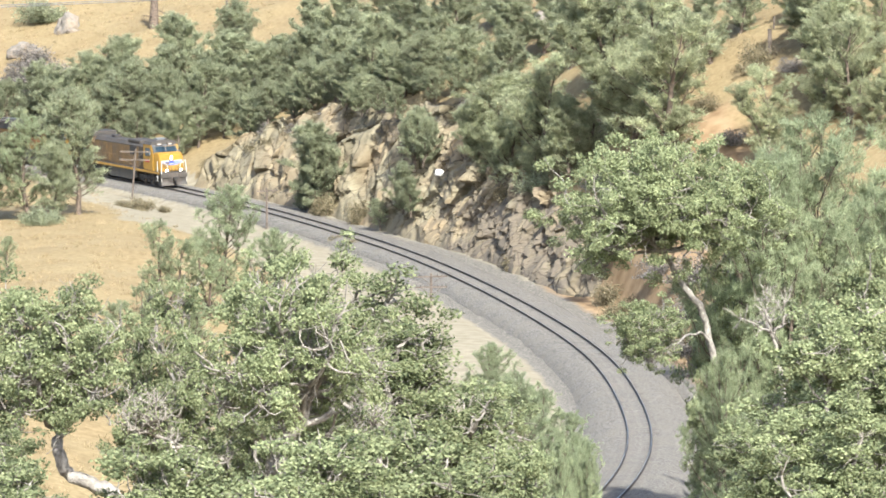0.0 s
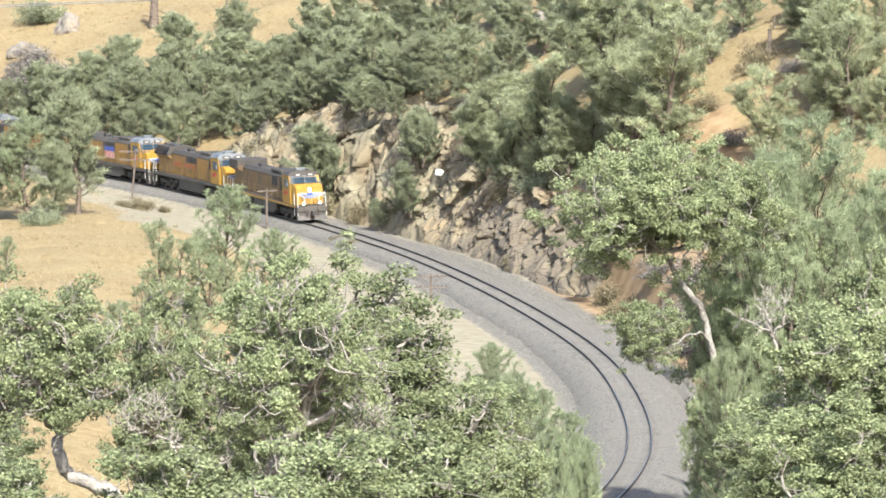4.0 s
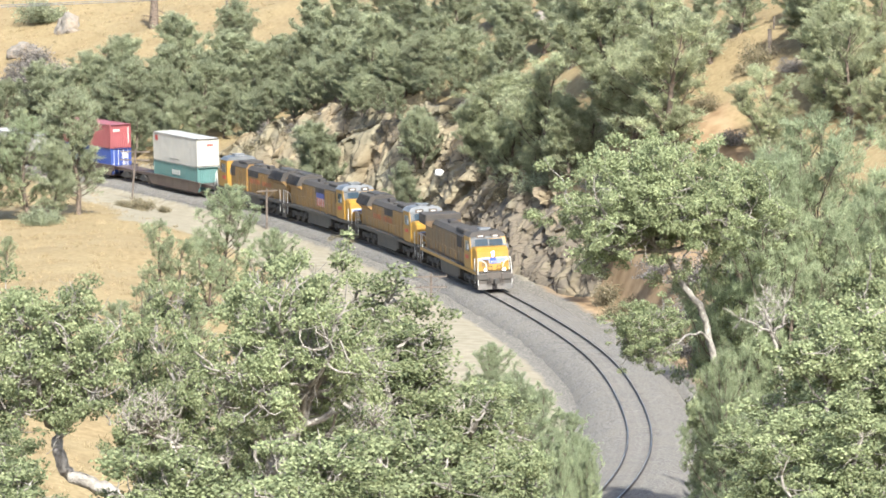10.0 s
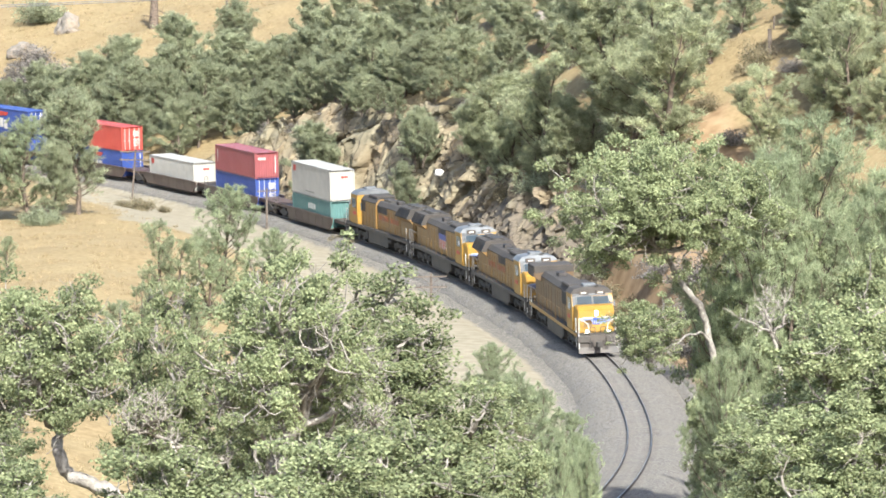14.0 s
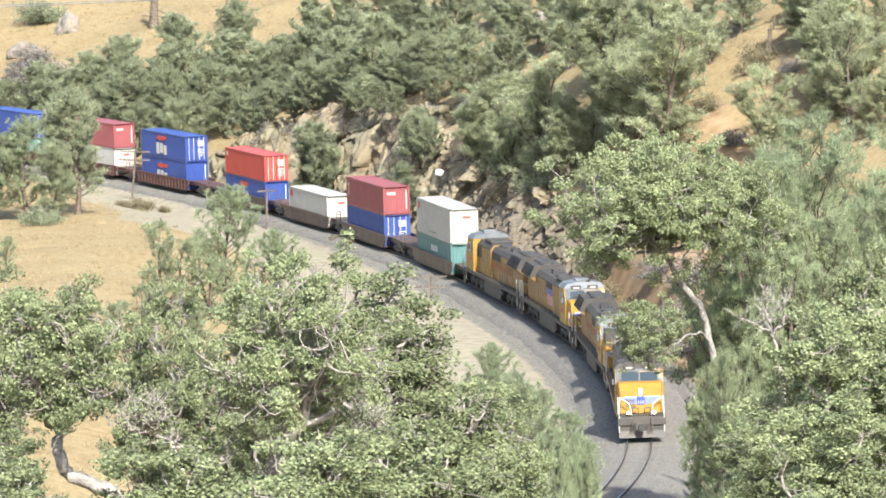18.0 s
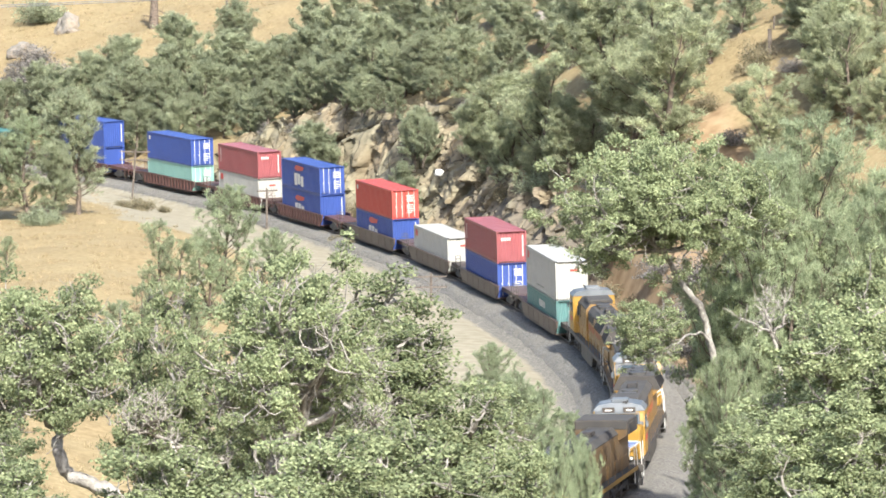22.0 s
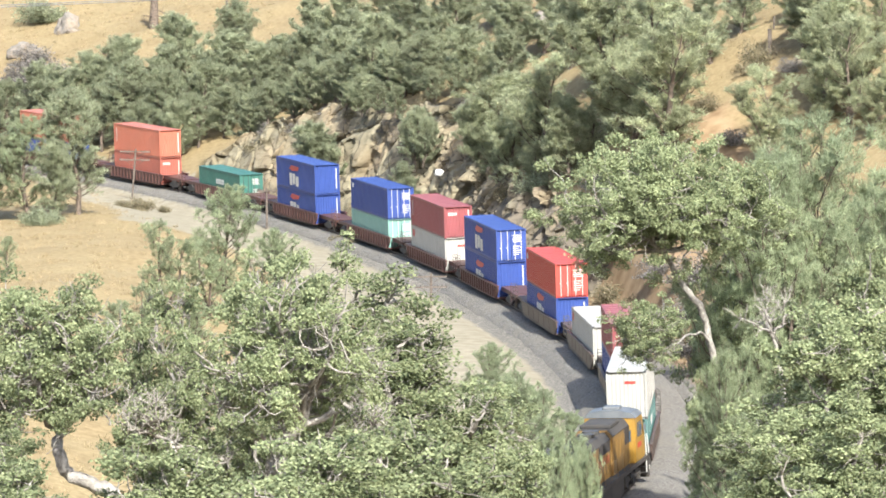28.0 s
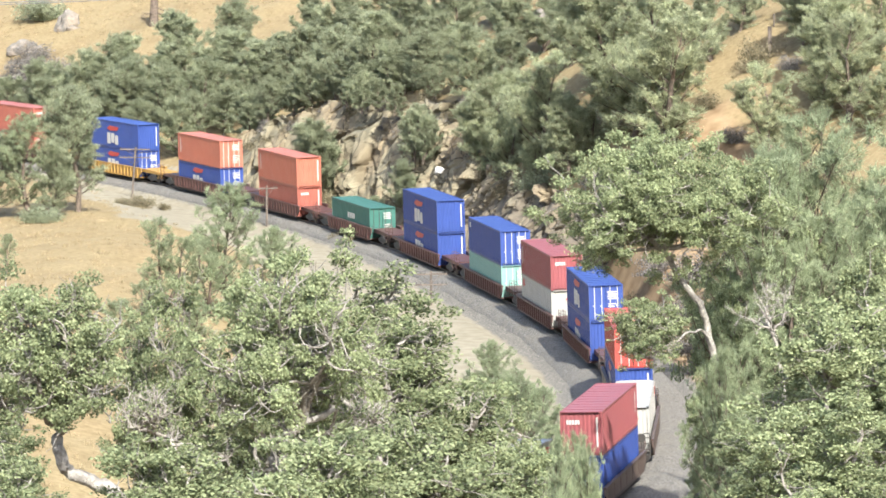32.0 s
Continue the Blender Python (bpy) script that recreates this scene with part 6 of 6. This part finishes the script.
DRY_BUSHES = [(-29.97, 339.0, 1.3, 4.2), (-31.77, 342.7, 0.9, 2.8), (-27.95, 344.6, 0.7, 1.4), (-8.5, 306.4, 0.9, 2.4), (-9.63, 311.1, 0.8, 1.8), (13.53, 259.0, 1.8, 2.8), (14.8, 252.5, 1.5, 2.6), (16.46, 244.1, 1.6, 3.2), (12.97, 267.4, 2.0, 2.6), (9.16, 299.0, 1.6, 2.6), (18.55, 230.2, 1.5, 2.8), (-5.16, 329.7, 1.3, 2.2), (1.75, 310.2, 1.4, 2.4), (5.99, 286.0, 1.3, 2.2), (-20.69, 380.8, 1.4, 3.0), (-40.06, 403.2, 1.6, 3.4), (-51.5, 424.0, 3.8, 5.3), (-48.7, 420.5, 3.6, 5.3), (-47.3, 429.0, 3.4, 4.7), (-11.7, 340.0, 2.5, 2.6), (-7.9, 330.5, 2.5, 2.2), (6.1, 299.0, 1.8, 2.5), (26.1, 276.5, 2.5, 2.5), (21.9, 271.5, 1.5, 2.3), (3.9, 307.0, 2.3, 2.6)]
GREY_BUSHES = [(-50.27, 446.9, 2.6, 5.6), (27.47, 299.0, 2.3, 5.4), (14.35, 275.8, 1.4, 2.7), (13.01, 277.6, 1.2, 2.2), (-42.25, 417.1, 2.2, 4.6), (-44.36, 422.7, 2.0, 4.0), (23.6, 263.7, 1.3, 2.6), (18.41, 284.1, 1.3, 2.4), (28.97, 271.1, 1.2, 2.2), (-51.5, 430.5, 3.4, 5.4), (-48.1, 424.0, 3.7, 6.0), (-46.8, 434.5, 2.7, 4.1), (-51.2, 438.5, 2.6, 4.1)]
BANK_BUSHES = [(*(float(v) for v in at(s_, lat_)[:2]), h, 1.7 * h) for s_, lat_, h in ((170, 6.6, 1.3), (173, 9.5, 1.8), (177, 7.2, 1.1), (180, 10.8, 2.0), (183, 6.4, 1.2), (187, 8.8, 1.9), (191, 12.5, 2.1), (194, 7.0, 1.3), (199, 10.0, 1.8), (204, 6.6, 1.2), (185, 13.5, 2.2), (208, 9.0, 1.6))]
spread_first(BANK_BUSHES, BRUSH[1:3], "brush on the orange bank", 24)
spread_first(LIP_BRUSH, BRUSH[1:3], "dry brush on the brink of the rock cut", 28)
spread_first(GREEN_BUSHES, BRUSH[:1], "green bushes", 21)
spread_first(DRY_BUSHES, BRUSH[1:2], "dry bushes", 22)
spread_first(GREY_BUSHES, BRUSH[2:3], "grey brush", 23)


def grass_tufts():
    """Standing dry grass on the flat, the banks and beside the ballast."""
    rng = np.random.default_rng(5)
    x = np.concatenate([rng.uniform(-60, 8, 5200), rng.uniform(4, 30, 4200), rng.uniform(-62, -20, 2600)])
    y = np.concatenate([rng.uniform(140, 366, 5200), rng.uniform(125, 318, 4200), rng.uniform(387, 476, 2600)])
    s, d = nearest(x, y)
    clear = 15 + 4 * fnoise(x, y, 25, 7) + np.interp(s, [8, 45, 92, 138, 250], [-7, -4, 3, 1, 0])
    keep = ((d < 0) & (-d > clear + rng.uniform(-5, 3, len(x)))) | ((d > 5.5) & ((s < 45) | (s > 190))) | ((d > 22) & (d < 70))
    x, y = x[keep], y[keep]
    z = ground_z(x, y)
    per = 16
    base = np.repeat(np.stack([x, y, z - 0.03], 1), per, 0) + rng.normal(0, 1, (len(x) * per, 3)) * np.array([0.22, 0.22, 0])
    v, f = blades_at(rng, base, np.tile([[0, 0, 1.0]], (len(base), 1)), 0.36, 0.04, 0.35)
    tagged(new("dry_grass", mesh_from("dry_grass", v, f, [M_STRAW])), "tufts of standing dry golden grass", "grass", kind="stuff")


grass_tufts()


def ties():
    me = bpy.data.meshes.new("tie")
    bm = boxes((-0.115, 0.115, -1.3, 1.3, -0.34, -0.178), bevel=0.015)
    bm.to_mesh(me)
    bm.free()
    me.materials.append(M_TIE)
    s = 108.0
    for i in range(290):
        m = on_line(s)
        ob = part("tie", me, None, TRACK)
        ob.matrix_basis = m
        s += 0.6
    vs, fs, n = [], [], 0
    for s in np.concatenate([np.arange(-120, 107.9, 0.6), np.arange(282, 330, 0.6)]):
        m = on_line(s)
        c = [m @ Vector((x, y, z)) for z in (-0.34, -0.178) for y in (-1.3, 1.3) for x in (-0.115, 0.115)]
        vs += c
        fs += [[n + k for k in q] for q in ((4, 5, 7, 6), (0, 1, 5, 4), (2, 6, 7, 3), (0, 4, 6, 2), (1, 3, 7, 5))]
        n += 8
    tagged(part("far_ties", mesh_from("far_ties", vs, fs, [M_TIE]), None, TRACK), kind="stuff")


def on_line(s):
    th = float(np.interp(s, SS, TH))
    p = at(s)
    return Matrix.Translation(p) @ Matrix.Rotation(th, 4, "Z") @ Matrix.Rotation(math.atan(CANT / 1.5), 4, "X")


ties()


def dead_tree(x, y, h):
    """A bare trunk with a few dry lower limbs."""
    rng = np.random.default_rng(9)
    ob = tagged(new("bare_tree"), "tall bare brown trunk with dry lower limbs", "tree")
    w = Wood()
    p, rad, _ = limb(rng, (0, 0, -0.4), (0.03, 0, 1), h, 0.6, 0.3, 0.03, 0.02, 8)
    w.add(p, rad, 8)
    part("trunk", w.mesh("trunk", M_BARK_PINE), None, ob)
    for k in range(7):
        w = Wood()
        a = k * 2.1
        q, qr, qd = limb(rng, p[2 + k % 5], (math.cos(a), math.sin(a), -0.1), 3.2, 0.09, 0.02, 0.2, -0.05, 6)
        w.add(q, qr, 5)
        for j in range(2, 6):
            u, ur, _ = limb(rng, q[j], qd + rng.normal(0, 0.8, 3), 1.2, 0.03, 0.008, 0.3, -0.05, 4)
            w.add(u, ur, 4)
        part("limb", w.mesh("limb", M_BARK_PINE), None, ob, "dry leafless limb")
    ob.location = (x, y, gz(x, y))


dead_tree(-35.60, 448.0, 7.5)


# ---------------------------------------------------------------- movement
V0, V1 = 52.48, 10.405     # head of the train along the line: metres, metres a second


def on_track(s, wheelbase):
    a, b = Vector(at(s + wheelbase / 2)), Vector(at(s - wheelbase / 2))
    fx = (a - b).normalized()
    left = (Vector((0, 0, 1)).cross(fx).normalized() + Vector((0, 0, CANT / 1.5))).normalized()
    up = fx.cross(left).normalized()
    left = up.cross(fx)
    m = Matrix((fx, left, up)).transposed().to_4x4()
    m.translation = (a + b) / 2
    return m


def motions():
    for ob, off, wb, extra in MOVERS:
        rise = Matrix.Translation((0, 0, extra)) if isinstance(extra, float) else Matrix.Identity(4)
        if extra is True:
            rise = Matrix.Rotation(math.pi, 4, "Z")
        walk(ob, [(t, on_track(V0 + V1 * t + off, wb) @ rise) for t in range(0, 33)])


motions()
